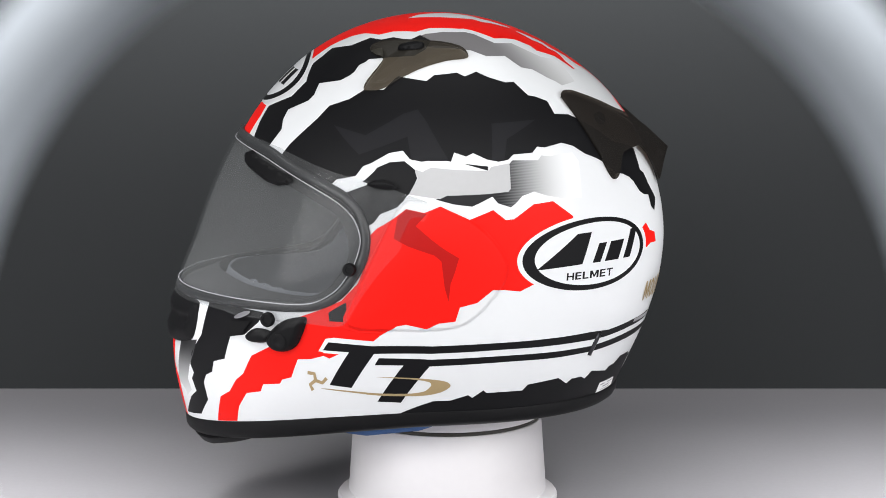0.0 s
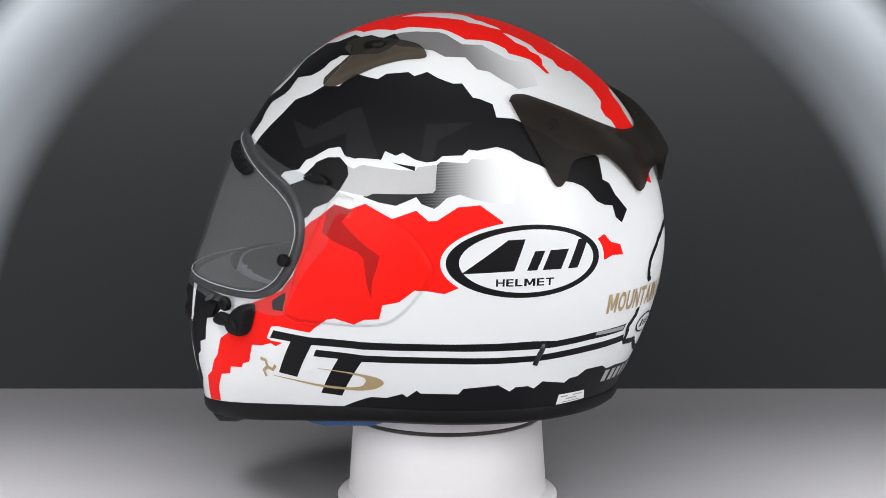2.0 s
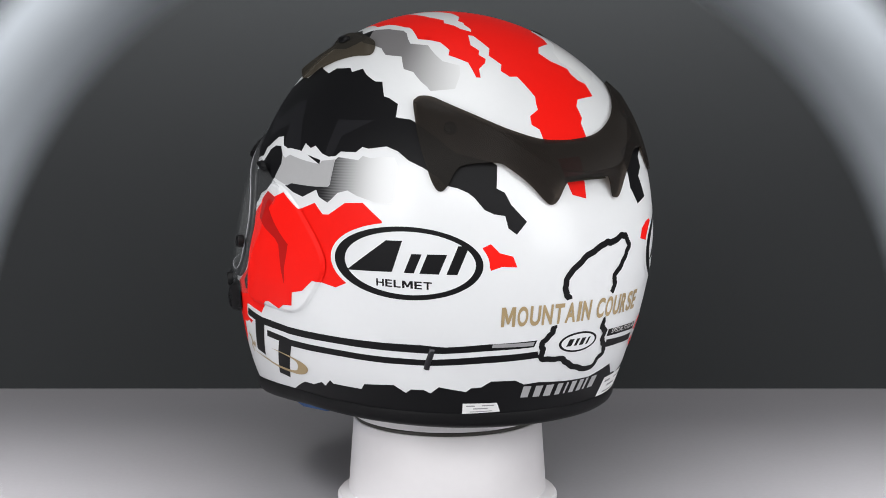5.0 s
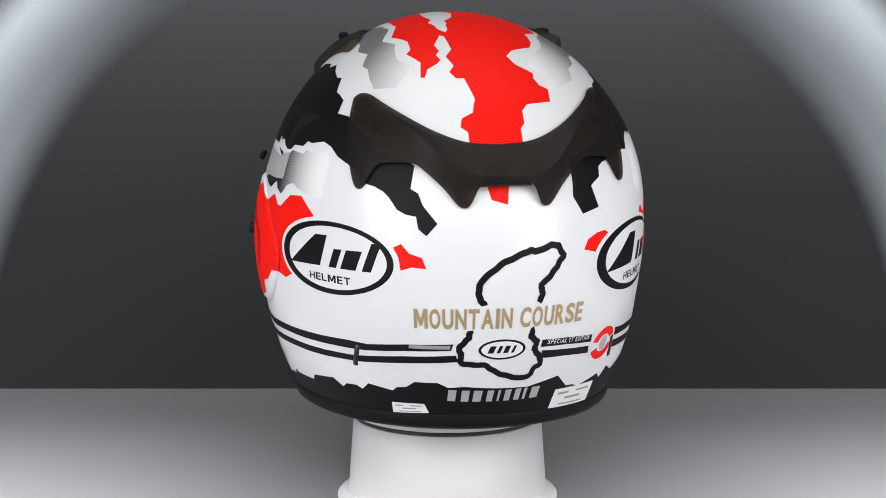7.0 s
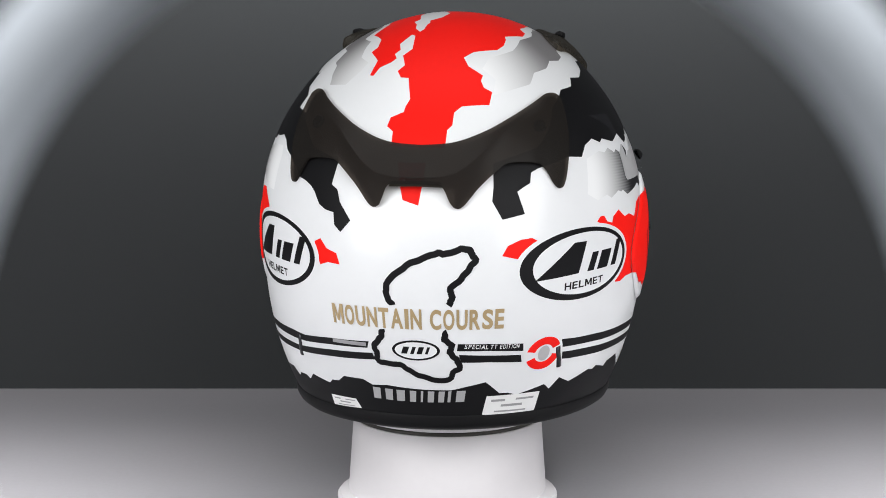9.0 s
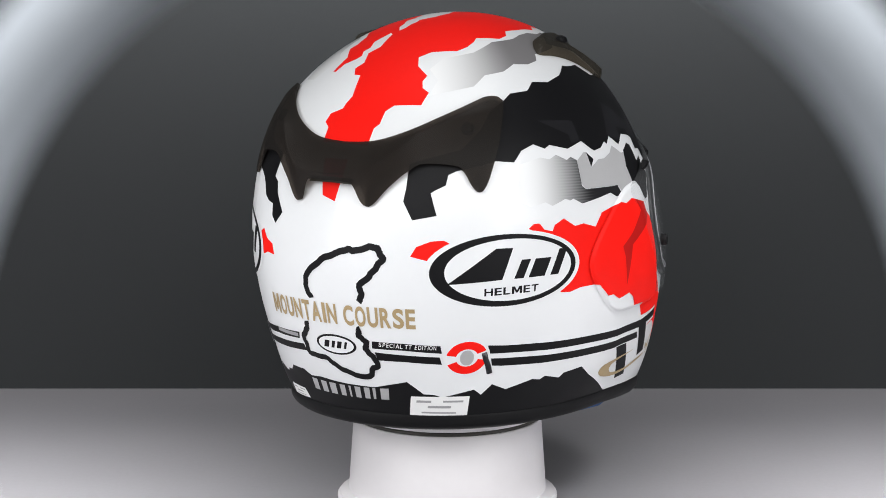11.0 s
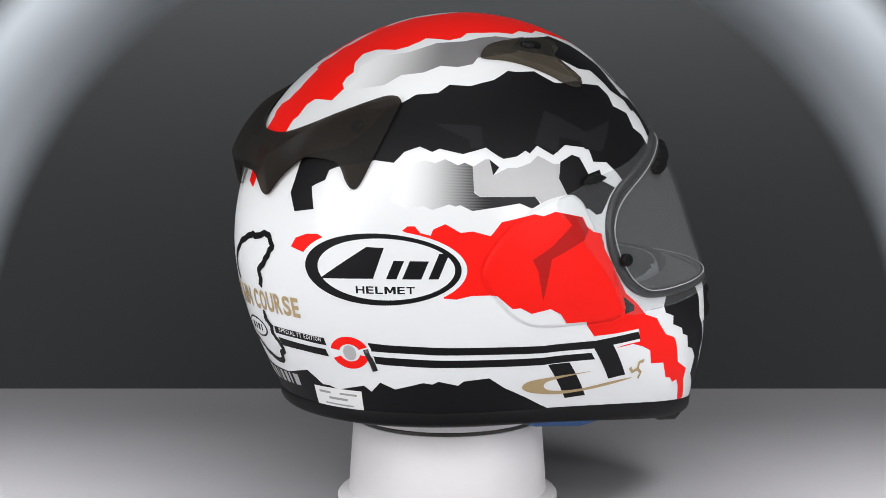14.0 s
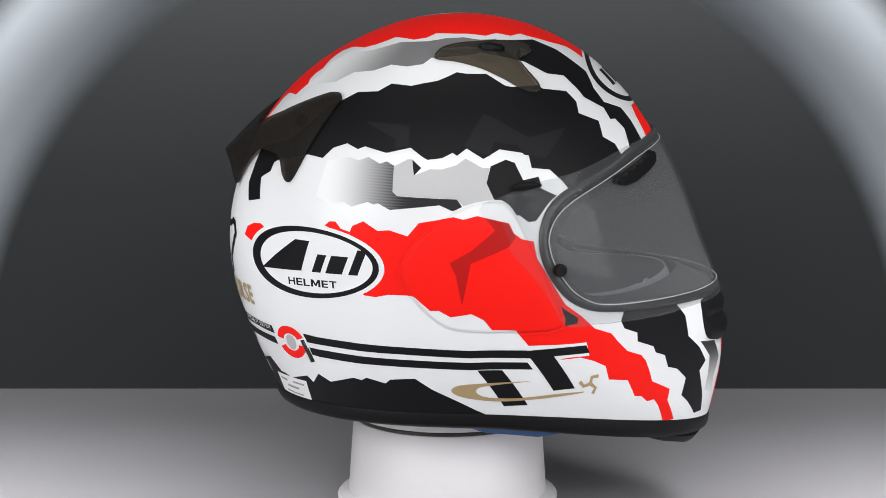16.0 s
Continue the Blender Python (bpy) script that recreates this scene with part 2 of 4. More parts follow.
def inside(P, poly):
    x, y = P[..., 0], P[..., 1]
    c = np.zeros(x.shape, bool)
    for (x0, y0), (x1, y1) in zip(poly, poly[1:] + poly[:1]):
        if y0 != y1:
            c ^= ((y0 > y) != (y1 > y)) & (x < (x1 - x0) * (y - y0) / (y1 - y0) + x0)
    return c


def edge_gap(P, poly):
    """How far each place lies from the outline."""
    best = np.full(len(P), 1e9)
    for p, q in zip(poly, poly[1:] + poly[:1]):
        p, q = np.array(p), np.array(q)
        u = np.clip(((P - p) @ (q - p)) / max(1e-9, (q - p) @ (q - p)), 0, 1)
        best = np.minimum(best, np.linalg.norm(P - p - u[:, None] * (q - p), axis=1))
    return best


def smooth_line(pts, per=8, closed=False):
    p = np.array(pts, float)
    out, n = [], len(p)
    for i in range(n if closed else n - 1):
        g = (lambda k: p[k % n]) if closed else (lambda k: p[min(max(k, 0), n - 1)])
        a, b, c, d = g(i - 1), g(i), g(i + 1), g(i + 2)
        for u in np.arange(per) / per:
            out.append(0.5 * (2 * b + (c - a) * u + (2 * a - 5 * b + 4 * c - d) * u**2 + (3 * b - a - 3 * c + d) * u**3))
    if not closed:
        out.append(p[-1])
    return [tuple(q) for q in out]


def mirror(pts):
    return [(360 - a, b) for a, b in pts][::-1]


def cut_sheet(outlines, step, clip=None):
    """A flat sheet in (turn, rise), cut into small cells so that it can wrap the shell."""
    bm = bmesh.new()
    for o in outlines:
        bm.faces.new([bm.verts.new((a, b, 0)) for a, b in o]).normal_update()
    bmesh.ops.triangulate(bm, faces=bm.faces[:], ngon_method="EAR_CLIP")
    if clip:
        area = sum(p[0] * q[1] - q[0] * p[1] for p, q in zip(clip, clip[1:] + clip[:1]))
        for p, q in zip(clip, clip[1:] + clip[:1]):
            n = Vector((q[1] - p[1], p[0] - q[0], 0)) * (1 if area > 0 else -1)
            bmesh.ops.bisect_plane(bm, geom=bm.verts[:] + bm.edges[:] + bm.faces[:], plane_co=(*p, 0), plane_no=n, clear_outer=True)
    if bm.verts:
        cut_cells(bm, step)
    return bm


def cut_cells(bm, step):
    for axis in (0, 1):
        vals = [v.co[axis] for v in bm.verts]
        s = math.ceil(min(vals) / step) * step
        while s < max(vals):
            no = Vector((1, 0, 0)) if axis == 0 else Vector((0, 1, 0))
            bmesh.ops.bisect_plane(bm, geom=bm.verts[:] + bm.edges[:] + bm.faces[:], plane_co=no * s, plane_no=no)
            s += step
    bmesh.ops.remove_doubles(bm, verts=bm.verts[:], dist=1e-4)
    bmesh.ops.triangulate(bm, faces=bm.faces[:])


def paint(name, outlines, mat, layer=1, parent=None, label="", chart="turn", step=1.5, clip=None, lift=None, fade=None, thick=0.0):
    """A painted area, a print or a moulded sheet that follows the shell. lift: metres above the shell, a number or a function of the places."""
    if isinstance(outlines[0][0], (int, float)):
        outlines = [outlines]
    bm = cut_sheet(outlines, step, clip)
    P = np.array([v.co[:2] for v in bm.verts])
    up = 0.00007 * layer + (0 if lift is None else lift(P) if callable(lift) else lift)
    X = on_shell(P[:, 0], P[:, 1], up, chart)
    N = normals(X, P[:, 0], P[:, 1], chart, lift if callable(lift) else None)
    for v, x in zip(bm.verts, X):
        v.co = x
    for f in bm.faces:
        f.normal_update()
        if f.normal.dot(f.calc_center_median() - Vector(MID)) < 0:
            f.normal_flip()
    if thick:
        bmesh.ops.recalc_face_normals(bm, faces=bm.faces[:])
        if sum(f.normal.dot(f.calc_center_median() - Vector(MID)) for f in bm.faces) < 0:
            bmesh.ops.reverse_faces(bm, faces=bm.faces[:])
        bmesh.ops.solidify(bm, geom=bm.faces[:], thickness=thick)
    ob = part(name, bm, mat, parent, label, smooth=True)
    me = ob.data
    if thick:
        me.set_sharp_from_angle(angle=radians(38))
    else:
        me.normals_split_custom_set_from_vertices([tuple(n) for n in N])
    if fade:
        (a0, a1), (b0, b1) = fade
        f = me.attributes.new("fade", "FLOAT", "POINT")
        f.data.foreach_set("value", ((P[:, 0] - a0) / (a1 - a0)).astype(np.float32))
        f = me.attributes.new("across", "FLOAT", "POINT")
        f.data.foreach_set("value", ((P[:, 1] - b0) / (b1 - b0)).astype(np.float32))
    return ob


def band(line, w, closed=False):
    """The outline of a stroke of width w along a line."""
    p = np.array(line)
    d = np.gradient(p, axis=0)
    n = np.stack([-d[:, 1], d[:, 0]], 1) / (np.linalg.norm(d, axis=1)[:, None] + 1e-9) * w / 2
    l, r = p + n, p - n
    return [[tuple(l[i]), tuple(l[i + 1]), tuple(r[i + 1]), tuple(r[i])] for i in range(len(p) - 1)]


def oval(a, b, ra, rb, tilt=0.0, n=72):
    c, s = math.cos(radians(tilt)), math.sin(radians(tilt))
    return [(a + ra * math.cos(t) * c - rb * math.sin(t) * s, b + ra * math.cos(t) * s + rb * math.sin(t) * c) for t in (2 * math.pi * k / n for k in range(n))]


def tube(name, line, w, h, mat, parent, label="", lift=0.0, n=10, closed=True):
    """A moulded bead along a line on the shell: w across, h high."""
    a = np.array(line)
    P = on_shell(a[:, 0], a[:, 1], lift)
    N = normals(P, a[:, 0], a[:, 1], "turn")
    Tn = np.roll(P, -1, 0) - np.roll(P, 1, 0) if closed else np.gradient(P, axis=0)
    Tn /= np.linalg.norm(Tn, axis=1)[:, None]
    S = np.cross(Tn, N)
    bm = bmesh.new()
    rings = [[bm.verts.new(P[i] + S[i] * (w / 2 * math.cos(t)) + N[i] * (h / 2 * math.sin(t))) for t in (2 * math.pi * k / n for k in range(n))] for i in range(len(P))]
    m = len(rings)
    for i in range(m if closed else m - 1):
        for k in range(n):
            bm.faces.new((rings[i][k], rings[i][(k + 1) % n], rings[(i + 1) % m][(k + 1) % n], rings[(i + 1) % m][k]))
    if not closed:
        bm.faces.new(rings[0]), bm.faces.new(rings[-1][::-1])
    bmesh.ops.recalc_face_normals(bm, faces=bm.faces[:])
    return part(name, bm, mat, parent, label, smooth=True)


def stud(name, az, el, r, h, mat, parent, label="", lift=0.0):
    """A round button standing on the shell."""
    p = on_shell(np.array([az]), np.array([el]), np.array([lift]))
    n = normals(p, np.array([az]), np.array([el]), "turn")[0]
    ob = lathe(name, [(r, 0), (r, h * 0.75), (r * 0.85, h), (r * 0.5, h), (r * 0.45, h * 0.85)], mat, parent, label, n=28)
    ob.data.transform(Matrix.Translation(p[0]) @ Vector(n).to_track_quat("Z", "Y").to_matrix().to_4x4())
    return ob


def lettering(name, body, a, b, width, height, mat, parent, layer=3, slant=0.0, tilt=0.0, bow=0.0, label="", bold=0.0, even=False):
    """Printed words on the shell, centred at (a, b), width and height in degrees, read from outside. even: condensed letters of like width."""
    bm = bmesh.new()
    at_x = 0.0
    for word in (body if even else [body]):
        if word == " ":
            at_x += 0.27
            continue
        if even and word == "M":
            m_pts = ((0, 0), (0.14, 0), (0.14, 0.44), (0.26, 0.10), (0.36, 0.10), (0.48, 0.44), (0.48, 0), (0.62, 0), (0.62, 0.72), (0.45, 0.72), (0.31, 0.32), (0.17, 0.72), (0, 0.72))
            bm.faces.new([bm.verts.new((at_x + x + slant * y, y, 0)) for x, y in m_pts]).normal_update()
            at_x += 0.705
            continue
        c = bpy.data.curves.new(name, "FONT")
        c.body, c.shear, c.offset = word, slant, bold
        ob = new("text", c)
        me = bpy.data.meshes.new_from_object(ob.evaluated_get(bpy.context.evaluated_depsgraph_get()))
        bpy.data.objects.remove(ob)
        if even:
            xs, ys = [v.co.x for v in me.vertices], [v.co.y for v in me.vertices]
            w = {"I": 0.17, "M": 0.62, "W": 0.62, "T": 0.46, "L": 0.42, "E": 0.42, "A": 0.54}.get(word, 0.48)
            for v in me.vertices:
                v.co = (at_x + (v.co.x - min(xs)) * w / (max(xs) - min(xs)), (v.co.y - min(ys)) * 0.72 / (max(ys) - min(ys)), 0)
            at_x += w + 0.085
        bm.from_mesh(me)
        bpy.data.meshes.remove(me)
    xs, ys = [v.co.x for v in bm.verts], [v.co.y for v in bm.verts]
    kx, ky, cy = width / (max(xs) - min(xs)), height / (max(ys) - min(ys)), (max(ys) + min(ys)) / 2
    cx = (max(xs) + min(xs)) / 2
    bmesh.ops.triangulate(bm, faces=bm.faces[:])
    for v in bm.verts:
        u = (v.co.x - cx) * kx
        v.co = (a + u, b + (v.co.y - cy) * ky + tilt * u + bow * u * u, 0)
    cut_cells(bm, 1.5)
    P = np.array([v.co[:2] for v in bm.verts])
    X = on_shell(P[:, 0], P[:, 1], 0.00007 * layer)
    N = normals(X, P[:, 0], P[:, 1], "turn")
    for v, x in zip(bm.verts, X):
        v.co = x
    ob = part(name, bm, mat, parent, label, smooth=True)
    ob.data.normals_split_custom_set_from_vertices([tuple(n) for n in N])
    return ob


# ---- helmet: shell, port, lining ----
helmet = tagged(new("motorcycle_helmet"), "white, black and red full-face motorcycle helmet turning on a pedestal", "helmet")
PORT = smooth_line([(0, 27.7), (15, 27.5), (30, 26.2), (40, 23.6), (54.5, 19.5), (62, 16.2), (66.2, 11.5), (67.7, 5), (66, -1.8), (60.9, -8.8), (54.6, -12), (47, -12.6), (38, -12.2), (28, -11.7), (12, -11.3), (0, -11.2)], 6)
PORT_LOOP = PORT[:-1] + [(-a, b) for a, b in PORT[::-1]][:-1]


def shell_sheet(name, lift, mat, flip, port):
    na, nb = 300, 110
    az = np.arange(na) * 360.0 / na
    low = rim_rise(az)
    v = np.linspace(0, 1, nb)[:-1]
    E = low[:, None] + (90 - low[:, None]) * v[None]
    AZ = np.broadcast_to(az[:, None], E.shape)
    P = on_shell(AZ, E, np.full(E.shape, lift))
    bm = bmesh.new()
    vs = [[bm.verts.new(p) for p in row] for row in P]
    top = bm.verts.new(on_shell(np.array([0.0]), np.array([90.0]), np.array([lift]))[0])
    step = 360.0 / na
    mid_a = (AZ + step / 2 + 180) % 360 - 180
    cells = np.stack([mid_a, E], -1)
    hole = inside(cells, port)
    for i in range(na):
        j2 = (i + 1) % na
        for k in range(nb - 2):
            if not hole[i, k]:
                bm.faces.new((vs[i][k], vs[j2][k], vs[j2][k + 1], vs[i][k + 1]))
        bm.faces.new((vs[i][-1], vs[j2][-1], top))
    where = {u: (i, k) for i, row in enumerate(vs) for k, u in enumerate(row)}
    for u in [u for u in bm.verts if not u.link_faces]:
        bm.verts.remove(u)
    ring = np.array(port + port[:1])
    for u in bm.verts:
        if u in where and u.is_boundary and where[u][1] > 3:
            i, k = where[u]
            q = np.array([(az[i] + 180) % 360 - 180, E[i, k]])
            p, d = ring[:-1], np.diff(ring, axis=0)
            w = np.clip(((q - p) * d).sum(1) / ((d * d).sum(1) + 1e-9), 0, 1)[:, None]
            c = p + w * d
            n = c[np.argmin(((c - q)**2).sum(1))]
            u.co = on_shell(n[:1], n[1:], np.array([lift]))[0]
    bmesh.ops.recalc_face_normals(bm, faces=bm.faces[:])
    if flip:
        bmesh.ops.reverse_faces(bm, faces=bm.faces[:])
    return part(name, bm, mat, helmet, smooth=True)


tagged(shell_sheet("outer_shell", 0.0, WHITE, False, PORT_LOOP), "white lacquered outer shell")
LP = smooth_line([(0, 22), (18, 20.6), (32, 18.4), (47, 14.3), (53, 11.0), (56.5, 5.5), (57.6, 0), (56.5, -4.3), (52.5, -9.9), (49, -12.4), (45, -13.4), (37, -12.7), (26, -11.1), (12, -9.2), (0, -8.8)], 6)
LINER_PORT = LP[:-1] + [(-a, b) for a, b in LP[::-1]][:-1]
tagged(shell_sheet("inner_lining", -0.024, LINING, True, LINER_PORT), "dark padded inner lining")


def port_wall():
    bm = bmesh.new()
    o = np.array(PORT_LOOP)
    span = np.linspace(0, 1, len(o), endpoint=False)
    ln = np.array(LINER_PORT)
    i = np.stack([np.interp(span, np.linspace(0, 1, len(ln), endpoint=False), ln[:, k], period=1) for k in (0, 1)], 1)
    A, B = on_shell(o[:, 0], o[:, 1], -0.0002), on_shell(i[:, 0], i[:, 1], -0.0245)
    a, b = [bm.verts.new(p) for p in A], [bm.verts.new(p) for p in B]
    for k in range(len(a)):
        m = (k + 1) % len(a)
        bm.faces.new((a[k], a[m], b[m], b[k]))
    bmesh.ops.recalc_face_normals(bm, faces=bm.faces[:])
    return part("port_edge", bm, LINING, helmet, "dark foam edge of the eye port", smooth=True)


port_wall()
LOWER = [(a, b - 0.5) for a, b in LP if b < -2]
LOWER_EDGE = [(-a, b) for a, b in LOWER] + [(a, b) for a, b in LOWER[::-1]][1:]
# Cheek fabric; across the chin its lighter grey stands in for light falling inside
paint("cheek_lining", LOWER_EDGE + [(62, -8), (64, -34), (40, -34), (0, -33), (-40, -34), (-64, -34), (-62, -8)], FOAM, 1, helmet, "grey-blue cheek fabric, carried over the chin as painted light", step=1.5, lift=-0.0320, thick=0.0015)
tube("port_gasket", PORT_LOOP, 0.0068, 0.0042, GASKET, helmet, "grey rubber gasket round the eye port", lift=0.0006)
BD = smooth_line([(0, 26.0), (14, 25.9), (28, 24.7), (39, 22.3), (52.2, 18.2), (59.7, 15.0), (64.2, 11.4), (66.4, 6.8), (66.2, 2.8), (64.4, -2), (60.4, -7.6), (54.9, -10.9), (49, -11.7), (38, -11.2), (28, -10.6), (14, -10.0), (0, -9.8)], 5)
BEAD_LOOP = BD[:-1] + [(-a, b) for a, b in BD[::-1]][:-1]
tube("port_bead", BEAD_LOOP, 0.0009, 0.0012, BEAD, helmet, "thin bright bead along the gasket", lift=0.0026, n=8)


def sweep_rim(name, prof, mat, label, a0=0, a1=360, n=180):
    az = np.linspace(a0, a1, n + 1)
    el = rim_rise(az)
    base = on_shell(az, el)
    out = base - MID
    out[:, 2] = 0
    out /= np.linalg.norm(out, axis=1)[:, None]
    bm = bmesh.new()
    whole = a1 - a0 == 360
    deep = 1 + 0.10 * np.clip(np.cos(np.radians(az)) + 0.15, 0, 1)
    end = np.ones(n + 1) if whole else np.sqrt(np.clip(np.minimum(np.arange(n + 1), np.arange(n, -1, -1)) / 8, 0.02, 1))
    rows = [[bm.verts.new(base[i] + out[i] * dr + np.array([0, 0, (-0.008 + (dz + 0.008) * end[i] if dz < -0.008 else dz) * deep[i]])) for dr, dz in prof] for i in range(n if whole else n + 1)]
    m = len(rows)
    for i in range(m if whole else m - 1):
        for k in range(len(prof)):
            q = (k + 1) % len(prof)
            bm.faces.new((rows[i][k], rows[(i + 1) % m][k], rows[(i + 1) % m][q], rows[i][q]))
    if not whole:
        bm.faces.new(rows[0]), bm.faces.new(rows[-1][::-1])
    bmesh.ops.recalc_face_normals(bm, faces=bm.faces[:])
    ob = part(name, bm, mat, helmet, label, smooth=True)
    ob.data.set_sharp_from_angle(angle=radians(50))
    return ob


sweep_rim("edge_trim", [(-0.002, 0.0006), (0.0000, 0.0004), (0.0005, 0.0002), (0.0007, -0.0006), (0.0002, -0.0055), (-0.0012, -0.0080), (-0.0036, -0.0097), (-0.008, -0.0112), (-0.024, -0.0105), (-0.024, 0.0)], RUBBER, "black rubber edge trim round the bottom")
sweep_rim("chin_pad", [(-0.008, -0.008), (-0.006, -0.0124), (-0.010, -0.0164), (-0.022, -0.0164), (-0.026, -0.008)], RUBBER, "black pad under the chin bar", -24, 24, 30)
sweep_rim("cheek_pad", [(-0.012, -0.006), (-0.013, -0.0120), (-0.018, -0.0160), (-0.034, -0.0160), (-0.038, 0.02), (-0.024, 0.02)], BLUE, "blue fabric cheek pad", 48, 92, 30)
sweep_rim("cheek_pad", [(-0.012, -0.006), (-0.013, -0.0120), (-0.018, -0.0160), (-0.034, -0.0160), (-0.038, 0.02), (-0.024, 0.02)], BLUE, "blue fabric cheek pad", 268, 312, 30)

# ---- helmet: painted design, outlines in (turn, rise) ----
black_band_left = [(35.2, 25.5), (37.3, 29.4), (40.1, 32.9), (44.2, 37.7), (46.9, 41.9), (54, 44.6), (58.5, 47.8), (66.7, 48.4), (70.4, 52.4), (71.4, 53), (83.8, 51.6), (87, 53.5), (97, 54), (100.1, 52.5), (105.5, 53.7), (109.8, 51.4), (115.9, 49), (119.3, 48.8), (122.2, 44), (124.4, 43.4), (128.3, 41.4), (128.5, 37.5), (133.6, 36.6), (136, 35.2), (141.5, 31.5), (146.8, 27.3), (156.5, 24.5), (157.5, 23.8), (156.8, 18.3), (158.8, 17.2), (160.1, 14.3), (161.9, 12.2), (163.7, 10.1), (161.1, 7.2), (159.1, 8.8), (158.5, 11.7), (155.8, 12.2), (153.6, 13.3), (151.3, 16.2), (149.7, 17.5)]
black_band_left += [(147.1, 18.7), (143.8, 19.5), (142, 21.6), (138, 24), (134, 25.8), (130.6, 28.3), (127, 29.6), (121.3, 29.1), (118.9, 29.6), (117, 28.2), (111.2, 28.4), (109.3, 27.1), (106.5, 26.9), (103.2, 27.7), (99, 29.8), (96.8, 29), (93.2, 30.3), (92.1, 27.8), (88.5, 28.6), (83.1, 27.9), (79.4, 28.6), (77.1, 30.9), (72.8, 30.1), (70.7, 28.9), (67.2, 26.9), (65, 26.1), (63.1, 23.2), (57.3, 21.8), (55.2, 19.6), (47.1, 21.9), (35.7, 24.6)]
brow_black_left = [(28, 26.5), (30.8, 32.8), (29, 35.5), (28.6, 38.5), (36.2, 42.3), (37.3, 44.3), (36.1, 47.9), (45.8, 49.9), (49, 52), (50, 53.2), (50.1, 55.7), (52.4, 57), (53.3, 58.2), (64.3, 59.6), (76.8, 60.6), (82, 63), (85.1, 66.9), (76.8, 69.7), (70.8, 67.2), (57.9, 68), (51, 66.4), (41, 66.7), (34, 62.3), (21.4, 59.8), (22, 56.1), (20.9, 53.4), (27.9, 47.5), (25.7, 42.3), (14.6, 37.7), (15.8, 32.6), (18, 27.8)]
grey_fade_left = [(73.7, 68.4), (80.7, 70.3), (93.8, 71.2), (111.3, 70.4), (116.6, 68.8), (124.3, 63.5), (135.1, 62.5), (138.9, 58.9), (143.1, 55.4), (150.2, 53.5), (149.9, 50.1), (147.5, 45.2), (139.0, 44.9), (137.6, 46.4), (135.1, 48.2), (131.3, 51.7), (126.7, 53.0), (123.2, 57.9), (113.6, 58.8), (107.4, 61.7), (98.2, 63.2), (86.6, 63.9), (79, 64.9)]
red_tail = [(174.6, 24.5), (175.9, 18.3), (176.7, 15.5), (180.6, 14.3), (181.3, 19), (181.9, 24.6)]
pod_black_left = [(65.4, 21.7), (68.7, 24.8), (69.4, 25.9), (73.3, 27.6), (77.8, 28), (81, 25.8), (81.9, 23.3), (80, 19.2), (78.8, 18.2), (72.4, 19.8), (68.4, 21.3)]
grey_panel_left = [(81, 25.8), (83.4, 25.1), (86, 26.3), (93.9, 25.5), (103.1, 24.7), (104, 25.7), (109.4, 26.2), (109.1, 19.7), (108.3, 18.7), (102.9, 18.5), (90.7, 18.5), (88.6, 17.6), (79.6, 18.8), (82, 23.3)]
small_triangle_left = [(95.9, 27.1), (103.1, 25.9), (103.1, 24.7)]
halftone_left = [(87.4, 17.5), (90.7, 18.5), (108.3, 18.7), (109.1, 19.5), (109.5, 26.1), (110.6, 26.9), (118.3, 26.1), (119.6, 27.2), (122.5, 26.6), (125.5, 26.9), (129.8, 26.7), (131.2, 24.4), (130.2, 15), (125.4, 15.2), (119.2, 16.8), (115.8, 18.1), (112.3, 17.3), (110.4, 15.6), (108.8, 14.5), (105.2, 15.8), (103.7, 17.7), (97.8, 15.3), (92.5, 16.1)]
shield_black_left = [(67.5, 21.2), (78.8, 18.2), (77.3, 15.6), (71.4, 13.1), (69.8, 10.7), (67.3, 9.2), (61.9, 14.7), (59, 17.8)]
red_side_left = [(68.7, 7.1), (70.8, 9.2), (75.8, 12.2), (79.1, 14.7), (84.2, 13.7), (88.7, 15.5), (96.9, 11.7), (103.7, 14.1), (107.2, 11.2), (109.5, 11.3), (115.3, 14.8), (121.2, 15.1), (127.1, 10.6), (127.6, 3), (123, -1.4), (115.8, -7.1), (111.6, -9), (103.4, -7.9), (98.9, -11.4), (94.1, -12.5), (92.9, -16.6), (88.3, -17.1), (84.8, -18.8), (79, -17.4), (76.4, -17.8), (71, -21.1), (69.2, -22.4), (58.2, -20.9), (55.9, -21.1), (53.6, -24.2), (55.1, -24.6), (59.6, -25.2), (56.4, -26.3), (54.8, -25.5), (51.1, -26.1), (47.6, -25.9), (45, -30.1), (42.3, -30.4), (41.5, -31.3), (36.7, -31)]
red_side_left += [(35.6, -32.5), (31.4, -32.5), (28, -35.1), (25.9, -38.1), (19.5, -37.4), (23, -32.6), (26.4, -31.7), (29.1, -29.4), (31.6, -28.2), (34.9, -24.3), (39.2, -22.8), (41.2, -22.1), (43.1, -18.9), (49.4, -15.2), (54.8, -13.5), (61, -11), (65.8, -6.1), (68.4, 1.1)]
dark_zigzag_left = [(76.7, 12.4), (79.1, 14.7), (84.8, 13.4), (81.9, 10.1), (86.1, 6.5), (89.4, 4), (93.7, 1.3), (92.6, -2.6), (91.4, -5.9), (90.9, -10.8), (89.8, -6.8), (88.9, 0.5), (87, 2.1), (79.6, 4.6), (75.8, 6.6)]
ghost_left_a = [(51.8, 36.6), (64.1, 34.7), (75.9, 41.4), (81.1, 42.8), (84.4, 39.2), (91.6, 28), (80, 28.3), (78.2, 34.9), (63.1, 29.1)]
